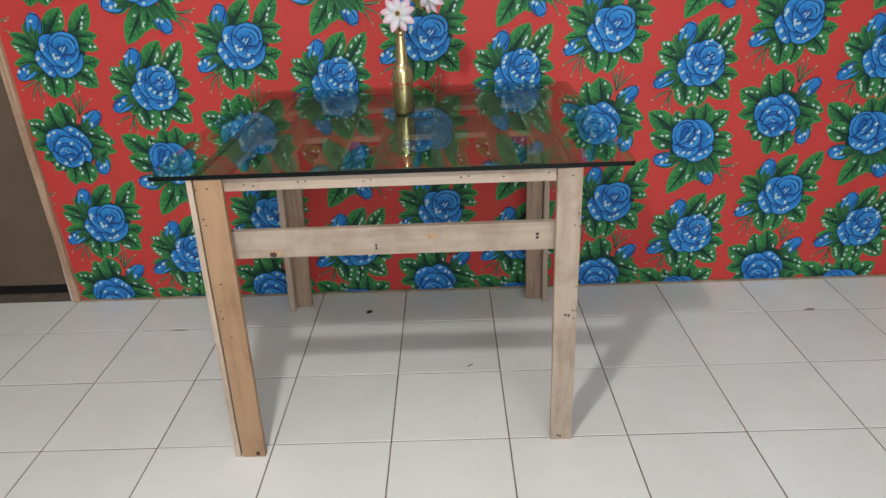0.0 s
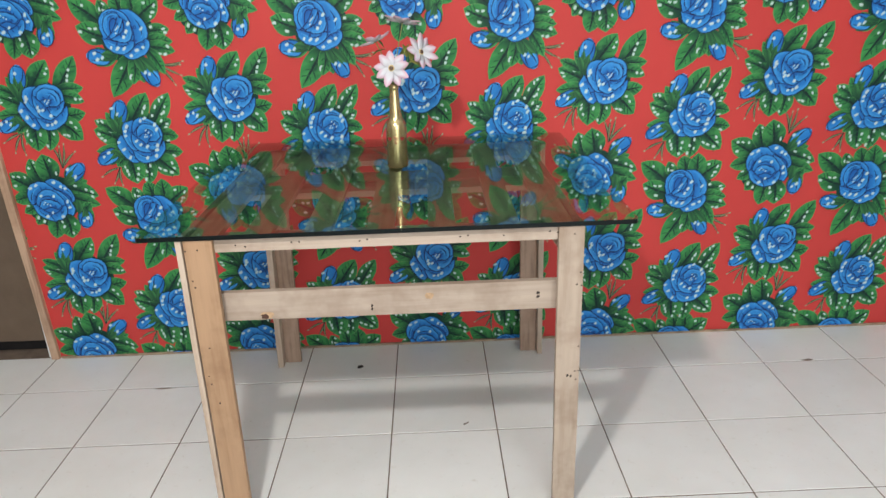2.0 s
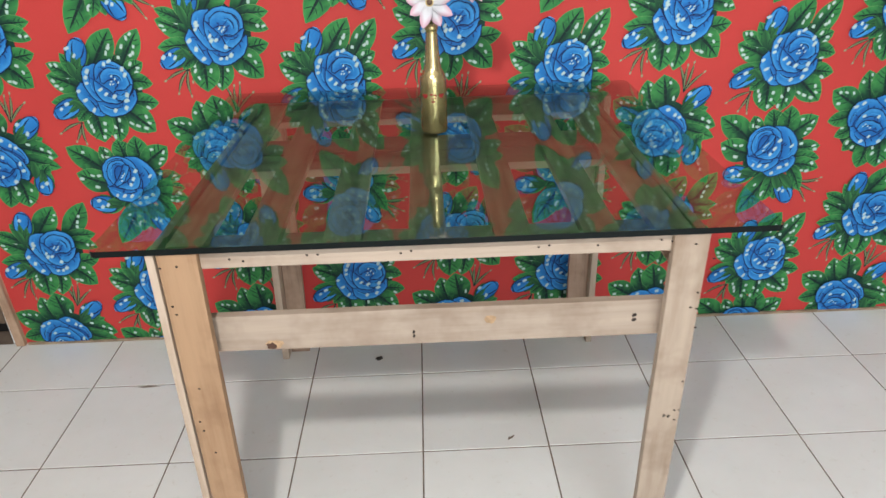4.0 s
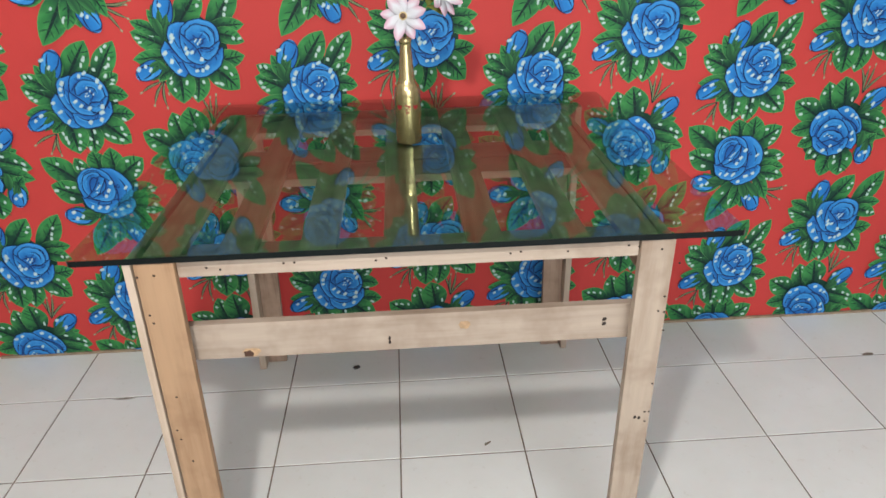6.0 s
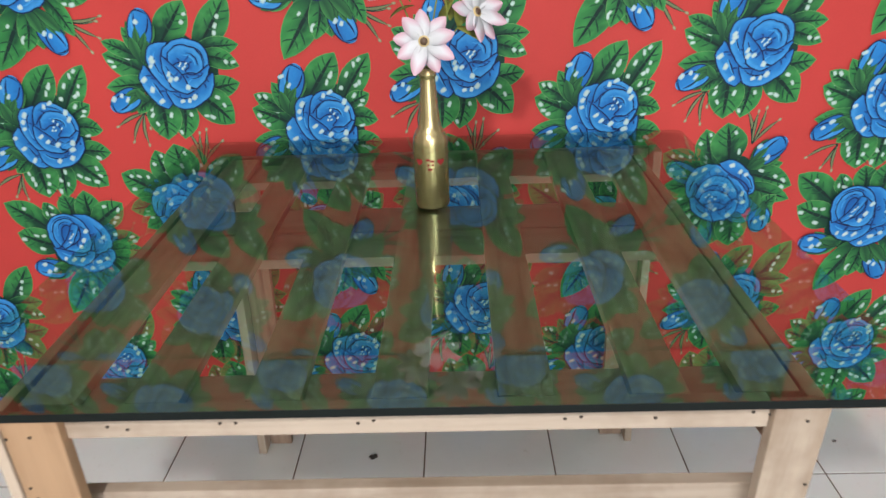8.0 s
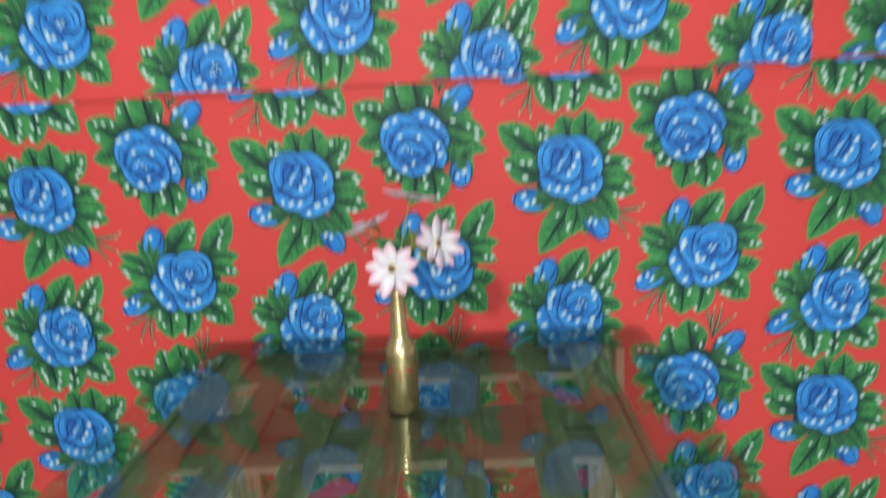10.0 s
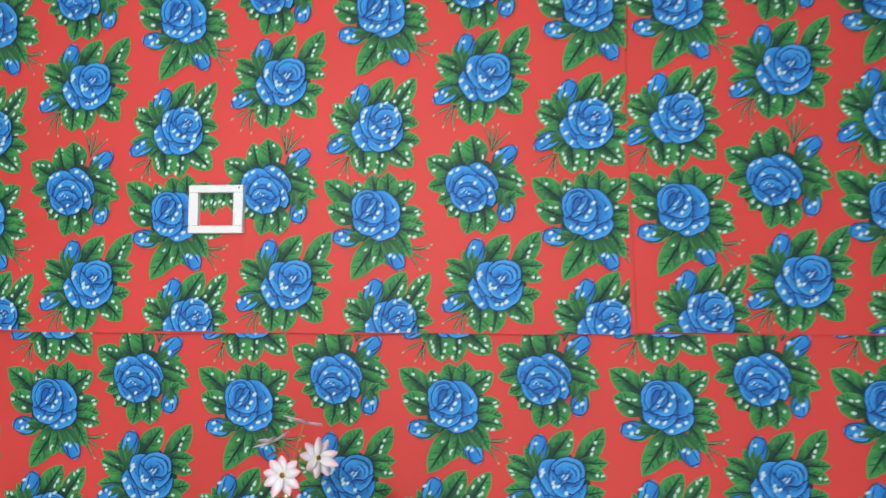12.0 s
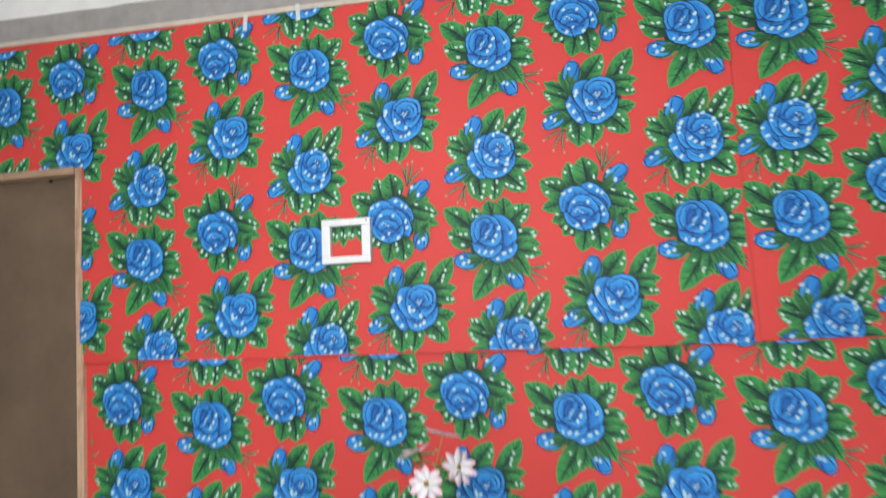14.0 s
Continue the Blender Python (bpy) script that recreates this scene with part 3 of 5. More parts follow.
def rose_right_buds():
    """Bloom with a bud at the upper right, one at the lower right, tendrils above."""
    p = Print(14)
    p.tendrils(5.5, 11.4, [(3.4, 19.2), (5.9, 18.6), (7.5, 19.3), (10.6, 16.7)])
    p.under(-0.1, 0.7, 7.6, 7.2)
    p.leaf(-2.4, 7.3, -4.6, 14.9, 5.1, [(-3.5, 13.7), (-3, 11.9), (-5.5, 11.8)])
    p.leaf(1, 8.1, -0.2, 16.2, 6.9, [(1.8, 14.1), (3.6, 9.9)])
    p.leaf(-5.9, 5.2, -13.2, 9.8, 6.1, [(-11.1, 9.2), (-9.4, 9.1), (-7.4, 8.9), (-11.1, 6.1)])
    p.leaf(-6.6, 2.9, -12.9, 1.2, 4, [])
    p.leaf(-5.5, -0.4, -10.1, -3.3, 3.2, [(-8.6, -0.7)])
    p.leaf(-3.8, -4.4, -7, -7.4, 2.9, [(-6.3, -4.9), (-4.2, -6.7)])
    p.leaf(-0.8, -5.2, -1.6, -12.6, 5.4, [])
    p.leaf(2.8, -5, 3.7, -12.6, 6.3, [(1.5, -6.9), (1.8, -8.6), (6.4, -7.6), (4.4, -11)])
    p.leaf(4.9, 4.8, 12.7, 7.1, 3.5, [])
    p.leaf(7.6, -0.5, 12.4, -5.5, 3.1, [])
    p.leaf(5.6, 4.7, 15.4, 1.8, 5.4, [(8.4, 5.4), (11.7, 4), (13.5, 3.1), (10.2, 1.1), (11.9, 1.1), (13.4, 1.5)])
    p.leaf(6, 1.5, 15.4, -1.4, 3.8, [])
    p.leaf(9.7, -3.9, 12.5, -0.4, 2.9, [])
    p.bud(9.6, 10, 40, 8.3, 4.9, [(7.2, 11), (9.2, 8.4)])
    p.bud(9.6, -6.2, -97, 6.3, 4.9, [(8.9, -6.7), (10.4, -5.8)])
    p.sepal(7.9, -4.2, 8.5, 0.6, 2.4)
    p.sepal(5.7, 6, 8.8, 7.8, 2.2)
    p.ground(-0.1, 0.7, 6.3, 6)
    p.petal([(-7, -0.3), (-7.7, 2.3), (-6.6, 5.7), (-3.9, 7.1), (-1.1, 6.9), (1.3, 4.9)], [(-6.1, -0.7), (-5.7, 1.2), (-4.5, 2.9), (-2.9, 4.1), (-0.7, 4.5), (1.1, 3.9)])
    p.petal([(-0.9, 7.4), (1.5, 8.1), (4.5, 6.4), (6.7, 3.7), (7.3, 0.9), (6.3, -0.2)], [(-0, 6.2), (1.8, 4.9), (3.8, 3.8), (5.5, 2.5), (6.4, 1.1), (6.2, 0.2)])
    p.petal([(1.2, 4.6), (4.1, 2.7), (6, 0.2), (6.7, -2.6), (5.8, -4.4), (4.2, -4)], [(1.1, 3.5), (2.8, 1.9), (3.9, -0.1), (4.4, -2.1), (4.3, -3.4), (3.9, -3.8)])
    p.petal([(-5.5, -1), (-4.8, 1.6), (-3.5, 3.7), (-1.2, 4.5), (1.5, 3.5), (3.4, 1.1), (4.1, -1.7)], [(-4.5, -0.7), (-3.5, 0.9), (-1.9, 1.3), (-0.3, 1.2), (1.3, 0.5), (2.5, -0.7), (3.1, -1.7)])
    p.petal([(-4.5, -1.4), (-3.7, 0.4), (-1.8, 1.1), (0.7, 0.5), (2.6, -1.1)], [(-3.4, -2.2), (-2.3, -1.8), (-1.2, -1.5), (0.1, -1.7), (1.4, -2.3)])
    p.petal([(-6.5, -0.6), (-5.8, -3.2), (-3.7, -5.2), (-0.6, -6.3), (2, -5.3)], [(-5.5, -0.4), (-4.4, -1.7), (-2.6, -3.1), (-0.9, -3.8), (1, -3.6)])
    p.petal([(-0.6, -6.3), (2.1, -5.6), (3.9, -3.7), (4.2, -1.4)], [(-1.5, -4.1), (0.6, -3.6), (2.3, -2.4), (3.5, -1)])
    p.flecks([(-6.2, 5.2), (-4.2, 6.1), (1.8, 6.9), (3.8, 5.4), (5.1, 4.7), (-3.3, 2.5), (0.8, 2.2), (4.9, 0.2), (5.3, -1.8), (-2.7, -4.7), (-0.7, -3.4), (2.4, -4.9)], 0.62)
    p.flecks([(-1.7, -0.4), (-2.4, 0.2), (-0.9, -0.9), (-3, -0.4)], 0.3)
    return p.meshes()


def rose_high_bud():
    """Bloom with a tall bud at the upper left, another at the left, tendrils to the lower left."""
    p = Print(8)
    p.tendrils(-8, -7.8, [(-14.4, -10.7), (-11.6, -14.1), (-8.4, -14.9), (-7.4, -11.2)])
    p.under(0.9, 0.2, 6.7, 6.7)
    p.leaf(-1.5, 6.7, 4.4, 14.6, 5.9, [(3.5, 10.5), (5.3, 11.3)])
    p.leaf(6.4, 6.2, 13.2, 15.5, 5.5, [(10.9, 11.4), (10.2, 9.6), (9.8, 8.2)])
    p.leaf(6.5, 5.3, 14.3, 5.8, 3.5, [])
    p.leaf(6.6, 3.5, 13.8, 1.5, 3.7, [(11.3, 2.4), (12.8, 2.3)])
    p.leaf(5.8, -3.5, 13.4, -2, 4.2, [])
    p.leaf(4, -4.3, 11, -10.5, 6.4, [(8.3, -4.9), (9.5, -6.6), (6.6, -9.1), (5.2, -9)])
    p.leaf(1, -5.4, -0.2, -13.6, 5, [(2.1, -8.4), (-0.7, -12.2)])
    p.leaf(-3.9, -4.9, -3.9, -13.7, 6.5, [(-6.5, -6.9), (-6.2, -8.3), (-5.5, -10.2), (-2.2, -8.4)])
    p.leaf(-5.9, 0.8, -13.9, 4.7, 5, [(-10.4, 4.7), (-9, 3.8), (-12.6, 3.2), (-12.3, 1.7)])
    p.leaf(-7.8, 4.4, -13.5, 7.3, 2.8, [])
    p.leaf(-5.4, 3.7, -8.8, 9.9, 3.1, [])
    p.leaf(-5.4, -4.9, -9.1, -7.6, 2.6, [])
    p.leaf(-5.5, -1.6, -14.5, -2.1, 3.7, [])
    p.bud(-5, 9.7, 79, 7.9, 5.2, [(-5.6, 10.9)])
    p.bud(-11.2, -5, 208, 7.7, 4.6, [(-13.6, -4.6), (-11.8, -3.9), (-10.7, -4.8)])
    p.sepal(-6.2, 3.1, -7.4, 8.1, 2.2)
    p.sepal(-5.7, 3.1, -3.9, 7.1, 2)
    p.sepal(-6.3, -5.2, -8.5, -2.4, 1.8)
    p.ground(0.9, 0.2, 5.6, 5.6)
    p.petal([(-2.1, -2.9), (-1, -6), (2, -7.1), (5.7, -5.4), (7.8, -3), (8.3, 0.1)], [(-1.9, -2.3), (0, -3.4), (2.2, -3.8), (4.5, -2.9), (6.6, -1), (8.2, 0.3)])
    p.petal([(-5.8, 2.2), (-7.1, -0.2), (-6.3, -2.9), (-4.4, -5.8), (-2.4, -6.8)], [(-5.4, 1.9), (-4.2, -0.2), (-2.5, -2.3), (-2.1, -4.1), (-1.3, -5.8)])
    p.petal([(-0.2, 6.6), (-3.3, 6.5), (-4.8, 4.2), (-4.5, 1.3), (-2.8, -1.7), (-1.3, -3.1)], [(-0.4, 6.1), (-1.7, 4.7), (-2.1, 2.4), (-1, 0), (0.6, -2.1), (0, -3.3)])
    p.petal([(-1.5, 3.8), (-0.7, 5.8), (2.5, 7.3), (6.1, 6.6), (7.6, 4.4), (7.6, 1.5), (6.2, 0.3)], [(-1.3, 3.5), (0.3, 4.1), (0.8, 4.6), (3.2, 4.5), (5.1, 3.9), (6.1, 2.4), (5.9, 0.5)])
    p.petal([(-0.6, 2.5), (-0.1, 4.7), (2.6, 6.1), (5.6, 5), (6.7, 2.7), (5.9, 0.5), (3.1, 0.6)], [(0.1, 2.1), (0.9, 2.5), (1.8, 2.8), (3, 2.8), (3.7, 2.2), (3.7, 1.6), (2.8, 0.9)])
    p.petal([(2, -3.5), (4.5, -2.7), (6.8, -0.6), (7.9, 1.7)], [(1.6, -1.9), (2.3, 0.1), (4.7, -0), (7.7, 1.9)])
    p.petal([(-1.7, 4), (-1.8, 0.3), (-0.6, -2.4), (1.9, -3.7), (4.2, -2.9)], [(-1.4, 3.8), (0.1, 2.1), (1.3, 0.8), (2.2, -0.7), (2.7, -2.8)])
    p.flecks([(-3.9, 3.6), (-4.2, 2.1), (-3.8, 3), (-0.9, 0.3), (-0.7, -0.8), (0.5, -0.7), (-6.3, -0.7), (-4.9, -2.8), (-3.4, -5.3), (1, -5.4), (2.5, -5.3), (3.7, -4.6), (2.7, -2.5)], 0.62)
    p.flecks([(2, 2.4), (2.8, 1.8), (2.3, 1.4), (3.1, 2.4), (1.7, 2)], 0.3)
    return p.meshes()


def rose_dotted():
    """Close kin of the high-budded bloom, with many more pale flecks on its leaves."""
    p = Print(21)
    p.tendrils(-8.9, -9.2, [(-15.2, -12.1), (-11.6, -14.5), (-9.1, -15.2)])
    p.under(-0.1, -0.6, 7, 7)
    p.leaf(-2.3, 5.7, 3.7, 14.5, 6, [(2.4, 9.8), (1.6, 8.5), (2.7, 10.4)])
    p.leaf(5, 5.1, 10.7, 14.2, 5, [(6.8, 12.5), (8.3, 13.2), (8.9, 9.9), (8.4, 8.3), (7.7, 7.8), (4.6, 10.8), (3.7, 7.4)])
    p.leaf(5.5, 3.3, 10.2, 5.9, 3.5, [(7.1, 5.6), (8.8, 4.5), (8.3, 3.2)])
    p.leaf(5.8, 0.8, 11.7, 0.3, 3.7, [(8.3, -1.3)])
    p.leaf(5.4, -4.1, 12.3, -4.7, 4.1, [(9.4, -6.6)])
    p.leaf(3.3, -5.9, 10, -12.3, 6.2, [(4.1, -10), (5.7, -10.7), (7.7, -11.4), (8.3, -8.3), (8.8, -10)])
    p.leaf(0.3, -6.7, -0, -14.8, 5, [(1.1, -8.9), (1.1, -11.8), (-1.3, -13.4), (-0.4, -10.8)])
    p.leaf(-4.8, -5.9, -4.1, -14.7, 6.8, [(-7.1, -7.7), (-7.3, -9.1), (-6.6, -10.4), (-6.3, -11.6), (-2.9, -9.7), (-3.2, -11.6), (-3.8, -13.5)])
    p.leaf(-6.8, -0.2, -14.6, 3.5, 5.6, [(-12, 3.9), (-10.8, 3.4), (-9.6, 2.9), (-13.4, 2), (-12.9, 0.5), (-12, -0.5)])
    p.leaf(-8.6, 3.5, -13.9, 6.5, 3.1, [(-12.9, 6.1), (-11.6, 6)])
    p.leaf(-6.1, 2.5, -9.9, 8.9, 3.2, [])
    p.leaf(-6, -5.8, -9.5, -8.7, 2.7, [])
    p.leaf(-6.6, -2.4, -15.1, -3.5, 3.7, [(-9, -4.8)])
    p.bud(-5.6, 8.8, 70, 8.2, 5.3, [(-7.7, 10.1), (-6.3, 8.2)])
    p.bud(-11.8, -5.5, 208, 8.2, 4.7, [(-13.1, -5.4), (-11.4, -4.1)])
    p.sepal(-6.9, 2.2, -8.3, 7.1, 2.2)
    p.sepal(-6.4, 2.2, -5, 5.8, 2.1)
    p.sepal(-6.9, -5.8, -9.3, -3.2, 1.9)
    p.ground(-0.1, -0.6, 5.8, 5.8)
    p.petal([(-6.3, 1.5), (-7.8, -0.5), (-7.7, -3), (-6.2, -5.7), (-4, -7.6), (-2.1, -7.4)], [(-5.9, 1.2), (-4.8, -1.5), (-3.5, -3.4), (-2.8, -4.4), (-2.5, -5.9), (-2.1, -7.2)])
    p.petal([(-3.3, -3.5), (-2.8, -6.1), (-0.7, -7.7), (2.1, -7.5), (4.8, -6.3), (6.9, -3.7), (7.1, -1.1)], [(-2.8, -3.2), (-1.6, -3.8), (0.4, -4.5), (2.9, -4.3), (4.9, -3), (6.1, -2), (6.9, -0.9)])
    p.petal([(-1.8, 6), (-4.7, 5.2), (-5.6, 2.8), (-5.2, -0.2), (-3.6, -3.1), (-2.2, -3.6)], [(-1.3, 5.5), (-2.4, 3.6), (-2.9, 1.4), (-2.7, -0.7), (-2.3, -2.6), (-1.7, -3.5)])
    p.petal([(-2.4, 2.3), (-1.8, 5.1), (0.6, 6.8), (3.7, 6.1), (6.1, 4), (6.9, 1.6), (6.3, -0.9)], [(-2, 2.3), (-0.9, 3.8), (0.8, 4.7), (3, 4.4), (4.6, 3.3), (5.5, 1.4), (5.6, -0.6)])
    p.petal([(-1.2, 1.3), (-0.5, 3.7), (2, 4.9), (4.9, 3.7), (6, 1.4), (5.3, -0.6), (2.5, -0.7)], [(-0.5, 1), (0.4, 1.6), (1.4, 2), (2.6, 1.9), (3.1, 1.1), (3, 0.3), (2.2, -0.5)])
    p.petal([(1.8, -4.3), (4.3, -3.1), (6, -1.3), (6.8, 0.2)], [(1.4, -2.9), (2.1, -1.2), (4.4, -1), (6.3, 0.4)])
    p.petal([(-2.9, 1.7), (-2.9, -1.3), (-1.2, -3.7), (1.6, -4.4), (3.1, -3.7)], [(-2.5, 1.7), (-1.2, 0.5), (0.5, -1), (1.3, -2.3), (2.1, -4)])
    p.flecks([(-4, 4.2), (-4.7, 2.7), (-4.8, 1.2), (-1.7, -0.6), (-0.5, -1.8), (1.5, -2.5), (-7.4, -0.8), (-6.2, -3.2), (-4.6, -5.9), (0.9, -6.2), (3.9, -5.6), (4.4, -3.7), (4.8, -2.2), (0.7, 5.9), (2.1, 6.6), (5, 4.5), (5.4, 3)], 0.62)
    p.flecks([(1.9, 2.8), (1.6, 1.4), (3.3, 1.1), (1.2, 0.7), (1.9, 0.7), (2.6, 2)], 0.3)
    return p.meshes()


def rose_low_buds():
    """Bloom with one bud to its left and one below, tendrils to the lower right."""
    p = Print(3)
    p.tendrils(9.2, -8.9, [(16, -9.4), (15.9, -12.7), (13.7, -15.5), (17, -8.4)])
    p.under(0.8, 0.2, 6.8, 6.6)
    p.leaf(-6.5, 4.1, -14.7, 10.5, 6.1, [(-10.6, 9)])
    p.leaf(-5.2, -0.2, -13.7, 3, 6, [(-9.6, 2.2), (-7.9, 2.1), (-12.7, 1.4), (-9.5, -2.4)])
    p.leaf(-3.2, 6.3, -5.7, 10.4, 3.4, [(-4.2, 9.2), (-4.2, 7.3), (-6, 7.4)])
    p.leaf(-0, 6.8, -0.7, 12.2, 4.9, [])
    p.leaf(4.9, 5.3, 4.2, 13, 5.5, [])
    p.leaf(5.3, 4.7, 12.2, 9.8, 5.7, [(8, 9.1), (11, 8.2), (10.3, 6.3), (9.8, 4.7)])
    p.leaf(7.3, 0.6, 14.4, 1.3, 3.8, [(9, 2.1), (12.7, 1.4), (13.3, -1.1)])
    p.leaf(7.5, -1.6, 14.9, -2.4, 3.5, [(9.4, -2.5), (12.2, -3.3)])
    p.leaf(7.1, -3.9, 15.2, -5.3, 4, [(9, -6.5), (10.6, -5.9), (12.1, -6.1), (13.2, -3.7)])
    p.leaf(1.6, -6.6, -6.2, -18.5, 6.2, [(-2.1, -9.8)])
    p.leaf(3, -5.3, 4.1, -14.4, 4, [])
    p.leaf(6.5, -4.4, 11.1, -12.1, 3.3, [])
    p.leaf(2.3, -6.9, 0.8, -14.8, 4, [(-0.7, -12.7), (0.4, -12.2)])
    p.leaf(-2.9, -5, -7.4, -9.1, 3.3, [])
    p.bud(-8.4, -6.2, 172, 7.5, 5.1, [(-9.5, -5.1), (-7.3, -6.5), (-8.9, -7)])
    p.bud(6.6, -12.1, -63, 8.2, 5.1, [(5.1, -11.4), (6.3, -11.9)])
    p.sepal(-3.4, -6, -7.1, -5.2, 2.1)
    p.sepal(2.5, -6.3, 4.6, -11.5, 2.3)
    p.sepal(4.1, -6.3, 8.6, -11.3, 2.2)
    p.ground(0.8, 0.2, 5.7, 5.6)
    p.petal([(0.4, 7.3), (3.5, 7.2), (6.1, 5.3), (7.6, 2.6), (7.8, -0.4), (6.3, -2.2), (4.1, -2.6)], [(0.8, 6.6), (2.5, 5.4), (3.3, 3.4), (3.7, 1.4), (3.8, -0.2), (3.5, -1.7), (3.1, -2.4)])
    p.petal([(-0.6, -6), (1.7, -7.2), (4.9, -6.4), (7.2, -4.8), (7.9, -2.3), (6.9, -1.4)], [(0.1, -5.3), (1.7, -4.9), (3.2, -3.7), (4.5, -2.6), (6, -2.2), (6.6, -1.6)])
    p.petal([(-6, -0.7), (-5.2, -3.6), (-3, -5.2), (-0.2, -5.6), (2.3, -4.1), (3.4, -2.2)], [(-5.5, -0.7), (-3.8, -1.4), (-1.8, -2), (0.1, -2), (1.7, -1.9), (3, -1.8)])
    p.petal([(-5.6, -0.9), (-6.3, 2.2), (-5.8, 5.4), (-3.3, 7.4), (0.1, 7.3), (2.3, 5.4), (3.4, 2.4)], [(-3.9, -0.3), (-4.9, 2.1), (-4.5, 4.7), (-2.7, 6.3), (-0.6, 6.2), (0.6, 4.9), (1.2, 2.9)])
    p.petal([(-4.2, -0.3), (-5.2, 2.2), (-4.5, 4.9), (-2.5, 6.4), (-0.3, 6), (1, 3.9)], [(-3, -0.6), (-3.4, 1.7), (-3, 4), (-1.8, 5.1), (-0.8, 4.6), (0.1, 3.4)])
    p.petal([(-3.9, -0.7), (-1.2, -1.9), (1.7, -1.9), (3.1, 0.4), (3.2, 3.1)], [(-2.9, -0.3), (-1.3, -0.2), (0.3, 0.9), (1.2, 2.5), (1.3, 4.5)])
    p.petal([(-3.4, -1), (-1.4, 0.3), (0.3, 2.9), (1, 4.8)], [(-3.9, -0.1), (-2.7, 1), (-1.4, 3), (-0.3, 5.2)])
    p.flecks([(6.2, 1.7), (2.5, 3.3), (1.5, 1), (0.5, -0.6), (-3.9, -3.6), (-2, -3.9), (-0, -4), (3.8, -4.6), (5.8, -3.8), (1.8, -6.2)], 0.62)
    p.flecks([(-1.5, 1.6), (-0.6, 2.6), (-1.7, 0.6), (-1.1, 2.1)], 0.3)
    return p.meshes()


MOTIF = {"A": rose_right_buds(), "B": rose_high_bud(), "C": rose_low_buds(), "D": rose_dotted()}


def clipped(me, x, z, bounds):
    """The motif cut where the cloth ends."""
    bm = bmesh.new()
    bm.from_mesh(me)
    for axis, sign, value in bounds:
        co = [0, 0, 0]
        co[axis] = value - (x if axis == 0 else z)
        no = [0, 0, 0]
        no[axis] = -sign
        bmesh.ops.bisect_plane(bm, geom=bm.verts[:] + bm.edges[:] + bm.faces[:], plane_co=co, plane_no=no, clear_outer=True)
    if not bm.faces:
        bm.free()
        return None
    out = bpy.data.meshes.new(me.name.split(".")[0])
    bm.to_mesh(out)
    bm.free()
    out.materials.append(PRINTED)
    return out


def sow(cloth, face, rows, x_lo, x_hi, z_lo, z_hi, slope, hole=None):
    """Print rows of motifs on a cloth: (design, first x, z, period, lean)."""
    for kind, first, z0, period, count in rows:
        for k in range(count):
            x = first + k * period
            z = z0 + slope * (x - 1.2)
            bounds = []
            r = 0.175
            if x < x_lo - r or x > x_hi + r or z < z_lo - r or z > z_hi + r:
                continue
            if x - r < x_lo: bounds.append((0, 1, x_lo))
            if x + r > x_hi: bounds.append((0, -1, x_hi))
            if z - r < z_lo: bounds.append((2, 1, z_lo))
            if z + r > z_hi: bounds.append((2, -1, z_hi))
            pieces = [bounds]
            if hole and x - r < hole[0] and z - r < hole[1]:
                # above the door head, and beside the jamb
                pieces = []
                if z + r > hole[1]:
                    pieces.append(bounds + [(2, 1, hole[1])])
                if x + r > hole[0]:
                    pieces.append(bounds + [(0, 1, hole[0])] + ([(2, -1, hole[1])] if z + r > hole[1] else []))
            for cut in pieces:
                rose = None
                for whole in MOTIF[kind]:
                    me = clipped(whole, x, z, cut) if cut else whole
                    if me is None:
                        continue
                    ob = new(whole.name.split(".")[0], me)
                    ob.parent = rose or cloth
                    if rose is None:
                        ob.location = (x, face, z)
                        rose = ob


def cloth_sheet(name, outline, face, thick, label):
    """A hung sheet of cotton with thickness and a softly waving free edge."""
    bm = bmesh.new()
    n = len(outline)
    front = [bm.verts.new((x, face, z)) for x, z in outline]
    rear = [bm.verts.new((x, face + thick, z)) for x, z in outline]
    bm.faces.new(front)
    bm.faces.new(rear[::-1])
    for k in range(n):
        bm.faces.new((front[k], rear[k], rear[(k + 1) % n], front[(k + 1) % n]))
    bmesh.ops.recalc_face_normals(bm, faces=bm.faces[:])
    return tagged(part(name, bm, RED), label, "wall cloth", "printed cloths on the wall")


def wavy(x0, z0, x1, z1, n, amount, seed):
    out = []
    for k in range(n):
        t = k / n
        x, z = x0 + (x1 - x0) * t, z0 + (z1 - z0) * t
        w = amount * noise.noise(Vector((x * 4 + seed, z * 4, seed)))
        out.append((x + (w if abs(z1 - z0) > abs(x1 - x0) else 0), z + (w if abs(z1 - z0) <= abs(x1 - x0) else 0)))
    return out


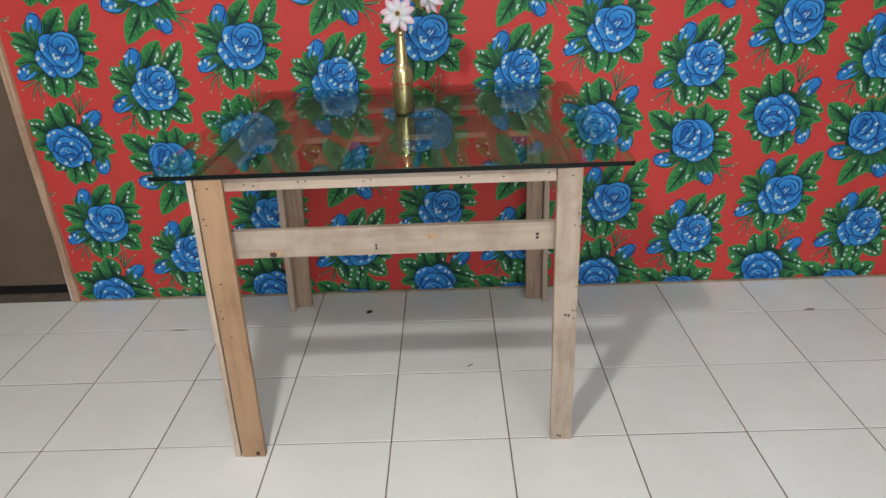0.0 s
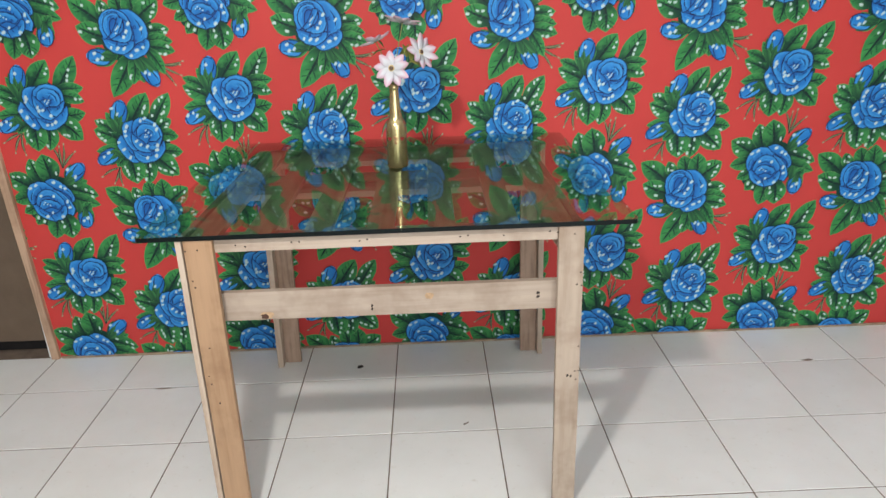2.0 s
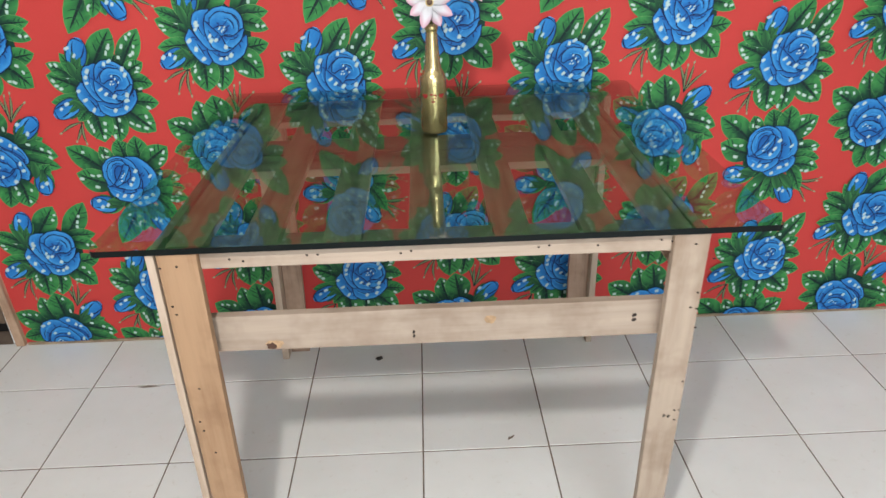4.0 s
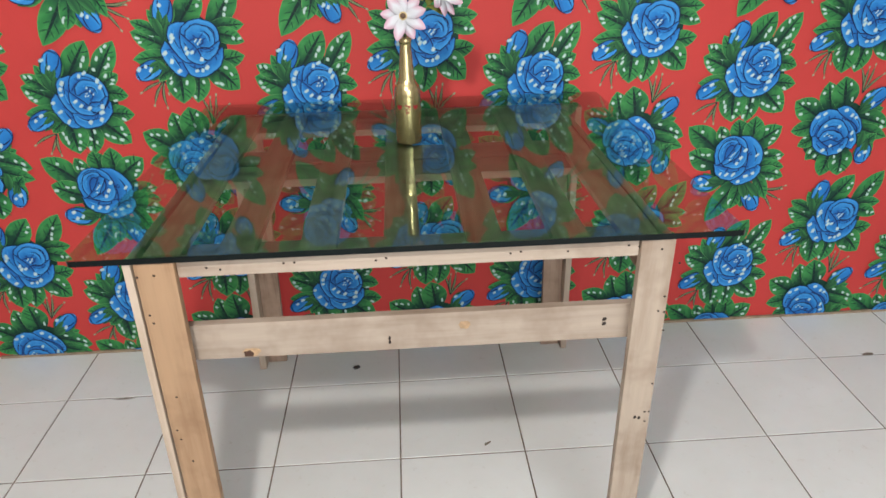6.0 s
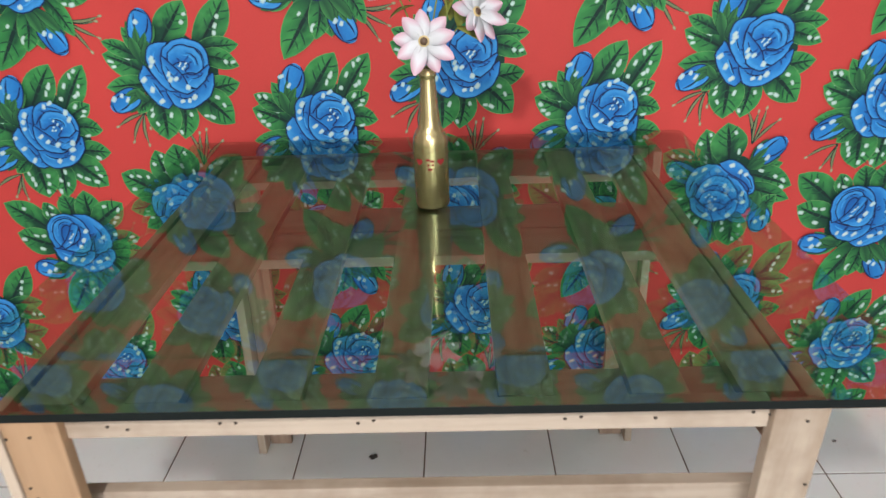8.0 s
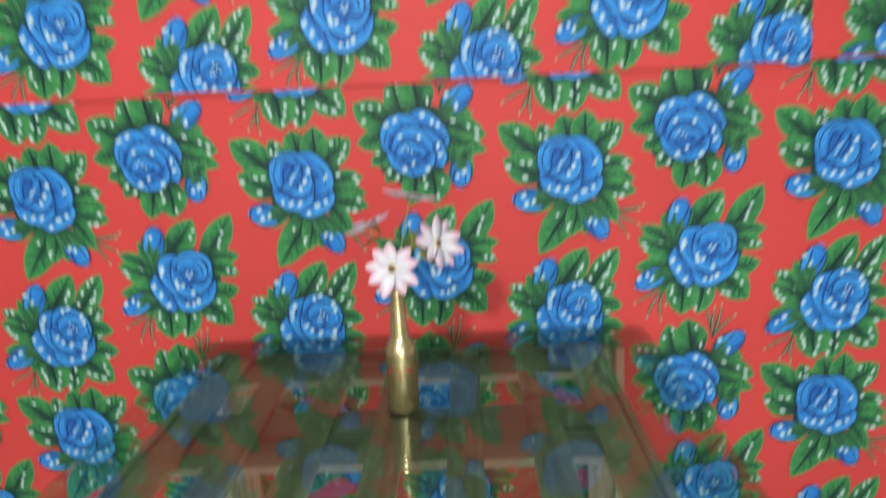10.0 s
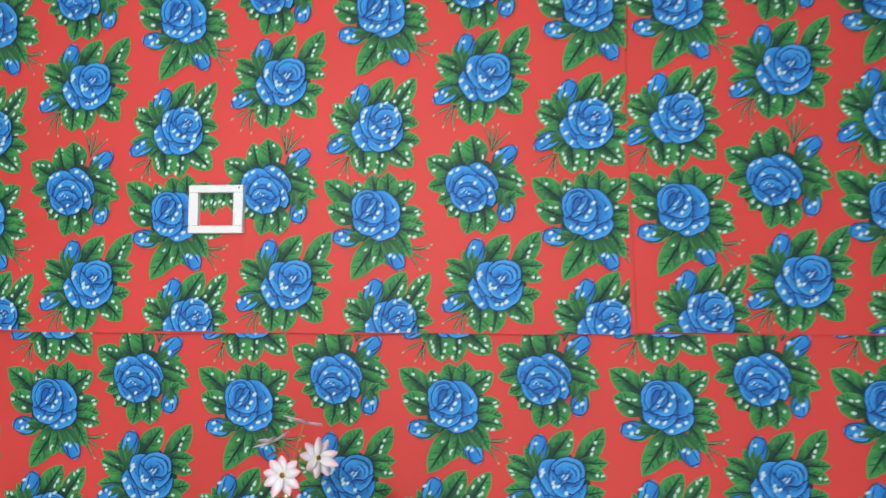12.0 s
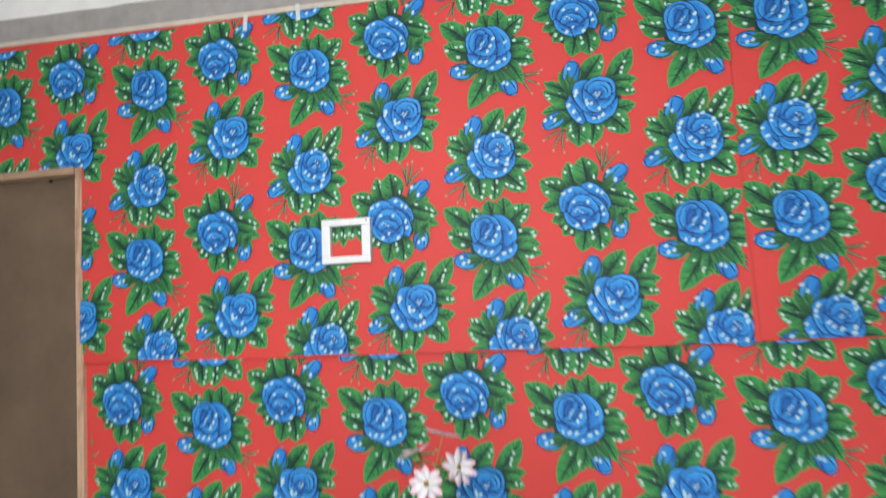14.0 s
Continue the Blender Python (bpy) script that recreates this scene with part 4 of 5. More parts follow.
top_at = lambda x: 2.5 - 0.016 * (x - 0.5)
SEAM, VSEAM, RIGHT = 1.325, 2.412, 3.256
LOW_FACE, UP_FACE, SIDE_FACE = WALL - 0.004, WALL - 0.0165, WALL - 0.0095
low = cloth_sheet("wall_cloth", wavy(0.262, 0.003, RIGHT + 0.10, 0.003, 40, 0.002, 1) + wavy(RIGHT + 0.10, 0.003, RIGHT + 0.01, SEAM + 0.03, 12, 0.008, 2)
                  + [(RIGHT + 0.01, SEAM + 0.03), (0.22, SEAM + 0.03)], LOW_FACE, 0.003, "red cotton with printed blue roses, lower length on the wall")
up = cloth_sheet("wall_cloth", wavy(0.217, SEAM - 0.004, VSEAM, SEAM + 0.002, 40, 0.006, 3) + [(VSEAM + 0.012, SEAM + 0.002), (VSEAM - 0.008, 2.0), (VSEAM - 0.004, top_at(VSEAM)),
                 (-0.72, top_at(-0.72)), (-0.72, DOOR_H + 0.012), (0.204, DOOR_H + 0.012)], UP_FACE, 0.003, "red cotton with printed blue roses, reaching over the door")
side = cloth_sheet("wall_cloth", wavy(VSEAM + 0.008, SEAM + 0.008, RIGHT, SEAM + 0.004, 16, 0.004, 5) + wavy(RIGHT, SEAM + 0.004, RIGHT - 0.012, top_at(RIGHT), 14, 0.012, 6)
                   + [(RIGHT - 0.012, top_at(RIGHT)), (VSEAM - 0.012, top_at(VSEAM)), (VSEAM - 0.016, 2.0)], SIDE_FACE, 0.003, "narrow red cotton strip with printed blue roses")

sow(low, LOW_FACE, [("A", -0.209, 1.182, 0.5945, 7), ("A", -0.214, 0.592, 0.598, 7), ("A", -0.19, 0.022, 0.6, 7),
                    ("C", 0.119, 1.112, 0.5945, 7), ("C", 0.117, 0.525, 0.5945, 7), ("C", 0.127, -0.06, 0.5945, 7),
                    ("B", -0.178, 0.903, 0.5945, 7), ("B", -0.162, 0.316, 0.5975, 7), ("D", 0.117, 0.79, 0.5975, 7),
                    ("D", 0.127, 0.19, 0.602, 7), ("D", 0.135, 1.385, 0.5945, 7)], 0.262, RIGHT + 0.008, 0.005, SEAM + 0.004, 0.01)
sow(up, UP_FACE, [("A", -0.46, 2.339, 0.607, 5), ("A", -0.462, 1.736, 0.607, 5), ("C", -0.128, 2.267, 0.605, 5), ("C", -0.14, 1.664, 0.606, 5),
                  ("B", -0.427, 2.066, 0.606, 5), ("D", -0.12, 1.931, 0.604, 5), ("B", -0.398, 1.463, 0.606, 5), ("D", -0.07, 1.357, 0.6025, 5),
                  ("D", -0.135, 2.532, 0.605, 5)], -0.7, VSEAM - 0.004, SEAM + 0.003, 2.484, 0.0, (0.222, DOOR_H + 0.016))
sow(side, SIDE_FACE, [("A", 2.814, 2.343, 0.58, 1), ("A", 2.81, 1.75, 0.58, 1), ("C", 2.546, 2.268, 0.579, 2), ("C", 2.55, 1.675, 0.572, 2),
                      ("B", 2.838, 2.07, 0.58, 1), ("D", 2.551, 1.945, 0.583, 2), ("B", 2.872, 1.475, 0.58, 1), ("D", 2.62, 1.382, 0.572, 2),
                      ("D", 2.55, 2.53, 0.58, 2)], VSEAM - 0.004, RIGHT - 0.006, SEAM + 0.009, 2.454, 0.0)

# strips of tape that hold the top edge
for x, z, lean in ((0.859, 2.468, 4), (1.053, 2.478, -2)):
    ob = part("tape_strip", box((-0.0075, -0.0005, -0.03), (0.0075, 0.0005, 0.028)), TAPE)
    ob.matrix_world = pose(x, WALL - 0.0252, z, 0, lean, 0)
    tagged(ob, "short strip of whitish tape holding the cloth", "tape", "tape strips")

# small white frame hung on the cloth, with a darker scrap of the same print behind its opening
frame_y = UP_FACE - 0.009
picture = holder("picture_frame", "small square white wooden frame hung on the cloth", "frame")
FX0, FX1, FZ0, FZ1, FB = 1.131, 1.295, 1.615, 1.757, 0.029
for lo, hi in (((FX0, FZ0), (FX1, FZ0 + 0.022)), ((FX0, FZ1 - 0.022), (FX1, FZ1)), ((FX0, FZ0 + 0.0222), (FX0 + FB, FZ1 - 0.0222)), ((FX1 - FB, FZ0 + 0.0222), (FX1, FZ1 - 0.0222))):
    part("frame_bar", box((lo[0], frame_y - 0.016, lo[1]), (hi[0], frame_y + 0.008, hi[1]), 0.0025), WHITE_WOOD, picture)
part("backing", box((FX0 + 0.02, frame_y + 0.001, FZ0 + 0.015), (FX1 - 0.02, frame_y + 0.003, FZ1 - 0.015)), RED, picture, "scrap of the red printed cotton")
p = Print(31)
for bu, tu, tv, w in ((-3.4, -4.2, -1.2, 2.8), (-0.8, -1.4, -2.2, 3.0), (2.0, 1.2, -0.2, 2.8), (3.8, 4.6, -0.8, 2.4)):
    p.leaf(bu, 5.2, tu, tv, w, [(tu - 0.5, 2.0), (tu + 0.6, 1.4)])
me = clipped(p.meshes()[0], 1.213, 1.69, [(0, 1, FX0 + 0.024), (0, -1, FX1 - 0.024), (2, -1, FZ1 - 0.018)])
ob = new("leaf_print", me)
ob.parent = picture
ob.location = (1.213, frame_y + 0.0008, 1.69)
part("nail", lathe([(0.0025, 0), (0.0022, 0.002), (0.0005, 0.0026)], 10), NAIL, picture).matrix_world = pose(1.283, frame_y - 0.016, 1.748, 90)

# ---- table ----
table = holder("table", "raw pallet-wood table with a smoked glass top", "table")
GX0, GX1, GY0, GY1, GZ = 1.035, 2.067, 3.074, 3.972, 0.76


def rounded_plate(x0, x1, y0, y1, z0, z1, r, steps=6):
    bm = bmesh.new()
    ring = []
    for cx, cy, a in ((x1 - r, y1 - r, 0), (x0 + r, y1 - r, 90), (x0 + r, y0 + r, 180), (x1 - r, y0 + r, 270)):
        for k in range(steps + 1):
            t = radians(a + 90 * k / steps)
            ring.append((cx + r * math.cos(t), cy + r * math.sin(t)))
    hi = [bm.verts.new((x, y, z1)) for x, y in ring]
    lo = [bm.verts.new((x, y, z0)) for x, y in ring]
    f = bm.faces.new(hi)
    f.material_index = 0
    f = bm.faces.new(lo[::-1])
    f.material_index = 1
    for k in range(len(ring)):
        f = bm.faces.new((lo[k], lo[(k + 1) % len(ring)], hi[(k + 1) % len(ring)], hi[k]))
        # light put into the colour: front edge near-black, lit side and back edges clear
        f.material_index = 2 if abs(f.calc_center_median().y - y0) < r else 1
    return bm


part("glass_top", rounded_plate(GX0, GX1, GY0, GY1, GZ - 0.010, GZ, 0.012), [GLASS_TOP, GLASS_UNDER, GLASS_FRONT_EDGE], table, "smoked dark glass sheet, its front edge painted black")
WOOD_TOP = GZ - 0.0105
LX, RX, FY, BY = 1.115, 1.957, 3.0765, 3.908


def leg(name, board, edge, mats, seed, dx, dy):
    """An L-shaped leg of two boards; its foot stands off its top by dx, dy."""
    ob = holder(name, "", "")
    ob.parent = table
    for kind, ends, mat, k in (("wide_board", board, mats[0], 0), ("edge_board", edge, mats[1], 1)):
        bm = worn_board(*ends, seed + k)
        for v in bm.verts:
            v.co.x += dx * (1 - v.co.z / WOOD_TOP)
            v.co.y += dy * (1 - v.co.z / WOOD_TOP)
        part(kind, bm, mat, ob)
    return ob


T = 0.017
leg("leg", ((LX + T, FY, 0.0005), (LX + T + 0.059, FY + T, WOOD_TOP)), ((LX, FY + 0.001, 0.0005), (LX + T - 0.0045, FY + 0.062, WOOD_TOP)), (PINE_WARM, PINE_Z), 1, -0.010, 0.014)
leg("leg", ((RX - 0.054, FY, 0.0005), (RX, FY + T, WOOD_TOP)), ((RX - T, FY + T + 0.001, 0.0005), (RX, FY + 0.075, WOOD_TOP)), (PINE_Z, PINE_Z), 3, 0.011, 0.050)
leg("leg", ((1.128, BY - T, 0.0005), (1.182, BY, WOOD_TOP)), ((1.108, BY - 0.053, 0.0005), (1.127, BY, WOOD_TOP)), (PINE_GREY_SHADED, PINE_Z), 5, -0.017, 0.0)
leg("leg", ((1.930, BY - T, 0.0005), (1.985, BY, WOOD_TOP)), ((1.986, BY - 0.045, 0.0005), (2.003, BY, WOOD_TOP)), (PINE_GREY_SHADED, PINE_Z), 7, 0.004, 0.015)

part("front_rail", worn_board((LX + T + 0.001, 3.118, 0.545), (RX - T - 0.002, 3.135, 0.612), 11), PINE_X, table, "pale pine rail with a dark knot")
part("front_apron", worn_board((LX + T + 0.0595, FY + 0.010, 0.718), (RX - 0.0545, FY + 0.026, WOOD_TOP), 12), PINE_X, table)
part("back_apron", worn_board((1.184, BY - 0.02, 0.700), (1.929, BY - 0.002, WOOD_TOP), 13), PINE_X, table)
part("side_apron", worn_board((LX + 0.001, FY + 0.063, 0.690), (LX + T - 0.001, BY - 0.057, WOOD_TOP), 14), PINE_Y, table)
part("side_apron", worn_board((RX - T, FY + 0.077, 0.690), (RX - 0.001, BY - 0.057, WOOD_TOP), 15), PINE_Y, table)
# slats under the glass run from front to back, and two boards cross beneath them
SLAT_T = 0.014
for k, x in enumerate((1.166, 1.277, 1.402, 1.533, 1.663, 1.799, 1.909)):
    part("slat", worn_board((x - 0.029, FY + 0.028, WOOD_TOP - SLAT_T), (x + 0.029, BY - 0.021, WOOD_TOP - 0.001), 20 + k), PINE_DULL, table)
for k, (y0, y1) in enumerate(((FY + 0.028, 3.168), (3.455, 3.545), (3.551, 3.645), (3.785, 3.885))):
    part("cross_board", worn_board((LX + T, y0, WOOD_TOP - SLAT_T - 0.017), (RX - T - 0.001, y1, WOOD_TOP - SLAT_T - 0.001), 40 + k), PINE_X, table)


def gusset(x, way):
    """Triangular corner piece behind the front apron, between it and the leg."""
    bm = bmesh.new()
    tri = [(x, 0.722), (x + way * 0.055, 0.722), (x, 0.645)]
    a = [bm.verts.new((u, FY + 0.062, z)) for u, z in tri]
    b = [bm.verts.new((u, FY + 0.078, z)) for u, z in tri]
    bm.faces.new(a)
    bm.faces.new(b[::-1])
    for k in range(3):
        bm.faces.new((a[k], b[k], b[(k + 1) % 3], a[(k + 1) % 3]))
    bmesh.ops.recalc_face_normals(bm, faces=bm.faces[:])
    bmesh.ops.bevel(bm, geom=bm.edges[:], offset=0.0015, segments=1, affect="EDGES")
    return bm


part("corner_brace", gusset(LX + T + 0.002, 1), PINE_GREY_SHADED, table)
part("corner_brace", gusset(RX - T - 0.002, -1), PINE_GREY_SHADED, table)

# nail heads, holes and knots in the boards that face the room
def mark(name, radius, high, mat, seed, n=14):
    """A low uneven disc: a nail head, a hole's rim or a knot."""
    rng = random.Random(seed)
    bm = bmesh.new()
    rim = [radius * rng.uniform(0.72, 1.2) for k in range(n)]
    ring = [[bm.verts.new((f * rim[k] * math.cos(2 * math.pi * k / n), f * rim[k] * math.sin(2 * math.pi * k / n), h)) for k in range(n)] for f, h in ((1, 0), (0.8, high))]
    for k in range(n):
        bm.faces.new((ring[0][k], ring[0][(k + 1) % n], ring[1][(k + 1) % n], ring[1][k]))
    bm.faces.new(ring[1])
    return mesh_of(name, bm, mat)


NAIL_MESH = mark("nail_head", 0.0022, 0.0006, NAIL, 4)
BIG_NAIL = mark("nail_hole", 0.0034, 0.0006, NAIL, 5)
FAINT_KNOT = mark("knot", 0.0085, 0.0003, KNOT_PALE, 6)
KNOT_MESH = mark("knot", 0.0072, 0.0006, KNOT, 9)


def stud(me, x, y, z, sx=1.0):
    ob = new(me.name.split(".")[0], me)
    ob.parent = table
    ob.matrix_world = pose(x, y, z, 90) @ Matrix.Diagonal((sx, 1, 1, 1))


APF, RLF = FY + 0.0088, 3.1172
leg_face = lambda x, z: FY - 0.0006 + (0.014 if x < 1.5 else 0.050) * (1 - z / WOOD_TOP)
for x, z in ((1.236, 0.731), (1.256, 0.727), (1.352, 0.733), (1.368, 0.733), (1.492, 0.730), (1.508, 0.733), (1.700, 0.731), (1.716, 0.733), (1.79, 0.73), (1.886, 0.735), (1.903, 0.732)):
    stud(NAIL_MESH, x, APF + 0.0008, z + 0.002)
for x, z in ((1.504, 0.569), (1.504, 0.561), (1.868, 0.584), (1.868, 0.575)):
    stud(BIG_NAIL, x, RLF, z, 1.2 if x > 1.6 else 0.7)
stud(FAINT_KNOT, 1.274, RLF, 0.557, 1.7)
stud(KNOT_MESH, 1.269, RLF - 0.0003, 0.5535, 1.25)
stud(FAINT_KNOT, 1.63, RLF, 0.588, 1.1)
for x, z in ((1.135, 0.727), (1.160, 0.729), (1.140, 0.66), (1.143, 0.645), (1.138, 0.43), (1.141, 0.41), (1.152, 0.36), (1.15, 0.50)):
    stud(NAIL_MESH, x, leg_face(x, z), z)
stud(KNOT_MESH, 1.163, leg_face(1.163, 0.012), 0.012, 0.8)
for x, z in ((1.936, 0.732), (1.968, 0.705), (1.953, 0.643), (1.946, 0.615), (1.956, 0.612), (1.960, 0.575), (1.957, 0.46), (1.952, 0.395), (1.960, 0.395), (1.955, 0.372)):
    stud(NAIL_MESH, x, leg_face(x, z), z)
for x, z in ((1.935, 0.383), (1.943, 0.381), (1.931, 0.014), (1.938, 0.012)):
    stud(BIG_NAIL, x, leg_face(x, z), z, 0.8)

# ---- bottle and flowers ----
BX, BYY = 1.556, 3.59
bottle = holder("bottle", "gold painted glass beer bottle used as a vase on the glass", "bottle")
bottle.location = (BX, BYY, GZ)
prof = [(0.020, 0.0005), (0.0255, 0.002), (0.0275, 0.007), (0.0275, 0.108), (0.0272, 0.114), (0.0255, 0.120), (0.0222, 0.126), (0.0190, 0.131), (0.0172, 0.137),
        (0.0160, 0.148), (0.0142, 0.168), (0.0124, 0.19), (0.0114, 0.206), (0.0114, 0.208), (0.0130, 0.210), (0.0130, 0.217), (0.0114, 0.219), (0.0114, 0.222), (0.0085, 0.223), (0.0082, 0.215)]
part("body", lathe(prof, 40), GOLD, bottle, "gold lacquered glass", True)


def on_bottle(outline, z):
    """A small flat print wrapped on the bottle's belly; outline in metres, x round the belly."""
    bm = bmesh.new()
    R = 0.0278
    bm.faces.new([bm.verts.new((R * math.sin(u / R), -R * math.cos(u / R), z + v)) for u, v in outline])
    return bm


heart = [(0.0062 * 16 * math.sin(t) ** 3 / 16, 0.0062 * (13 * math.cos(t) - 5 * math.cos(2 * t) - 2 * math.cos(3 * t) - math.cos(4 * t)) / 16) for t in [2 * math.pi * k / 24 for k in range(24)]]
for du in (-0.019, 0.017):
    part("printed_heart", on_bottle([(u + du, v) for u, v in heart], 0.082), HEART, bottle, "dark red printed heart")
for du, dv, w in ((-0.004, 0.086, 0.006), (0.003, 0.084, 0.006), (0.0, 0.078, 0.010), (-0.001, 0.071, 0.007), (0.0, 0.101, 0.024)):
    part("printed_bar", on_bottle([(du - w / 2, -0.0015), (du + w / 2, -0.0015), (du + w / 2, 0.0015), (du - w / 2, 0.0015)], dv), HEART, bottle)


def petal_bm():
    """One pointed petal along +y, cupped, with thickness."""
    bm = bmesh.new()
    n, rows = 7, []
    for k in range(n + 1):
        t = k / n
        y = 0.004 + 0.038 * t
        w = 0.0098 * math.sin(math.pi * (0.14 + 0.84 * t) ** 1.15) ** 0.7 if k < n else 0.0012
        z = 0.006 * t * t - 0.001
        rows.append([bm.verts.new((s * w, y, z + abs(s) * w * 0.28 + dz)) for dz in (0, -0.0006) for s in (-1, 0, 1)])
    for a, b in zip(rows, rows[1:]):
        for k in (0, 1):
            bm.faces.new((a[k], a[k + 1], b[k + 1], b[k]))
            bm.faces.new((a[k + 3], b[k + 3], b[k + 4], a[k + 4]))
        bm.faces.new((a[0], b[0], b[3], a[3]))
        bm.faces.new((a[2], a[5], b[5], b[2]))
    bmesh.ops.recalc_face_normals(bm, faces=bm.faces[:])
    return bm


PETAL_ME = mesh_of("petal", petal_bm(), PETAL, True)
EYE_ME = mesh_of("flower_eye", lathe([(0.0048, -0.001), (0.0052, 0.002), (0.0042, 0.0038), (0.0016, 0.0046)], 16), FLOWER_EYE, True)
RING_ME = mesh_of("flower_ring", lathe([(0.0070, -0.001), (0.0070, 0.0012), (0.0054, 0.0024)], 18), FLOWER_RING, True)


def leaflet_bm():
    bm = bmesh.new()
    n, rows = 6, []
    for k in range(n + 1):
        t = k / n
        w = 0.010 * math.sin(math.pi * (0.06 + 0.94 * t)) ** 0.8 if k < n else 0.0003
        rows.append([bm.verts.new((s * w, 0.045 * t, 0.004 * math.sin(3 * t) + abs(s) * w * 0.35 + dz)) for dz in (0, -0.0006) for s in (-1, 0, 1)])
    for a, b in zip(rows, rows[1:]):
        for k in (0, 1):
            bm.faces.new((a[k], a[k + 1], b[k + 1], b[k]))
            bm.faces.new((a[k + 3], b[k + 3], b[k + 4], a[k + 4]))
        bm.faces.new((a[0], b[0], b[3], a[3]))
        bm.faces.new((a[2], a[5], b[5], b[2]))
    bmesh.ops.recalc_face_normals(bm, faces=bm.faces[:])
    return bm


LEAFLET_ME = mesh_of("leaflet", leaflet_bm(), STEM, True)


def flower(x, y, z, face, size, petals, label, leaflets=()):
    """An artificial daisy: face is the way it looks; its stem runs down into the bottle's neck."""
    y += 0.032
    leaflets = [(lx, ly + 0.032, *rest) for lx, ly, *rest in leaflets]
    top = holder("artificial_flower", label, "flower", "flowers in the bottle")
    top.location = (BX, BYY, GZ + 0.2)
    base = Vector((BX, BYY, GZ + 0.2))
    q = Vector(face).to_track_quat("Z", "Y").to_matrix().to_4x4()
    m = Matrix.Translation((x, y, z)) @ q @ Matrix.Scale(size, 4)
    rng = random.Random(int(x * 1000))
    for k in range(petals):
        ob = new("petal", PETAL_ME)
        ob.parent = top
        ob.matrix_parent_inverse = Matrix.Translation(-base)
        ob.matrix_basis = m @ pose(0, 0, 0, rng.uniform(-9, 12), 0, 360 / petals * k + rng.uniform(-6, 6)) @ Matrix.Diagonal((1, rng.uniform(0.88, 1.08), 1, 1))
    for name, me in (("flower_ring", RING_ME), ("flower_eye", EYE_ME)):
        ob = new(name, me)
        ob.parent = top
        ob.matrix_parent_inverse = Matrix.Translation(-base)
        ob.matrix_basis = m
    neck = Vector((BX + (x - BX) * 0.05, BYY, GZ + 0.2))
    end = Vector((x, y, z)) - q.to_3x3() @ Vector((0, 0, 0.002 * size))
    low_mid = neck + Vector((0, 0, 0.4 * (z - neck.z)))
    pts = []
    back_mid = end - q.to_3x3() @ Vector((0, 0, 0.02))
    for k in range(11):
        t = k / 10
        pts.append(tuple(neck * (1 - t) ** 3 + low_mid * 3 * t * (1 - t) ** 2 + back_mid * 3 * t * t * (1 - t) + end * t ** 3))
    stem = part("stem", tube(pts, 0.0013, 7), STEM, top, smooth=True)
    stem.matrix_parent_inverse = Matrix.Translation(-base)
    for lx, ly, lz, rx, ry, rz, s in leaflets:
        ob = new("leaflet", LEAFLET_ME)
        ob.parent = top
        ob.matrix_parent_inverse = Matrix.Translation(-base)
        ob.matrix_basis = pose(lx, ly, lz, rx, ry, rz) @ Matrix.Scale(s, 4)


flower(1.554, 3.532, 1.025, (-0.06, -1, 0.16), 1.16, 9, "white artificial daisy with pink petal tips, facing the room", ((1.565, 3.55, 0.992, 60, 0, -75, 0.7),))
flower(1.631, 3.549, 1.061, (0.66, -0.68, 0.32), 1.08, 9, "white artificial daisy with pink tips, turned aside", ((1.578, 3.556, 1.03, 62, 0, -62, 1.25), (1.605, 3.556, 1.04, 80, 10, -20, 1.0), (1.592, 3.553, 1.05, 50, 20, 40, 0.9), (1.602, 3.55, 1.04, -30, 20, -120, 0.8)))
flower(1.514, 3.575, 1.089, (-0.45, 0.2, 0.87), 1.12, 8, "white artificial daisy seen edge-on, tipped upward", ((1.535, 3.567, 1.075, 35, 0, 75, 0.9), (1.54, 3.567, 1.07, -25, 0, 100, 0.9)))
flower(1.586, 3.585, 1.135, (0.1, 0.25, 0.95), 1.12, 8, "small white artificial daisy seen edge-on above the others", ())

# ---- bulb on its cord, above and behind the walker ----
lamp = holder("ceiling_lamp", "bare white bulb hanging from the ceiling on a cord", "lamp")
lamp.location = (BULB[0], BULB[1], TOP)
part("cord", tube([(0, 0, 0), (0, 0, BULB[2] + 0.14 - TOP)], 0.003), BLACK, lamp)
part("socket", lathe([(0.016, BULB[2] + 0.075 - TOP), (0.019, BULB[2] + 0.08 - TOP), (0.019, BULB[2] + 0.125 - TOP), (0.008, BULB[2] + 0.145 - TOP)], 20), BLACK, lamp)
part("bulb_neck", lathe([(0.030, BULB[2] + 0.050 - TOP), (0.024, BULB[2] + 0.060 - TOP), (0.016, BULB[2] + 0.0745 - TOP)], 20), BULB_WHITE, lamp, "white glass neck", True)

# ---- dirt on the tiles ----
DIRT = plain("dark_dirt", (0.045, 0.036, 0.03), 0.8, spread=0.4, scale=90)
SCUFF = plain("brown_scuff", (0.20, 0.155, 0.115), 0.8, spread=0.3, scale=120)


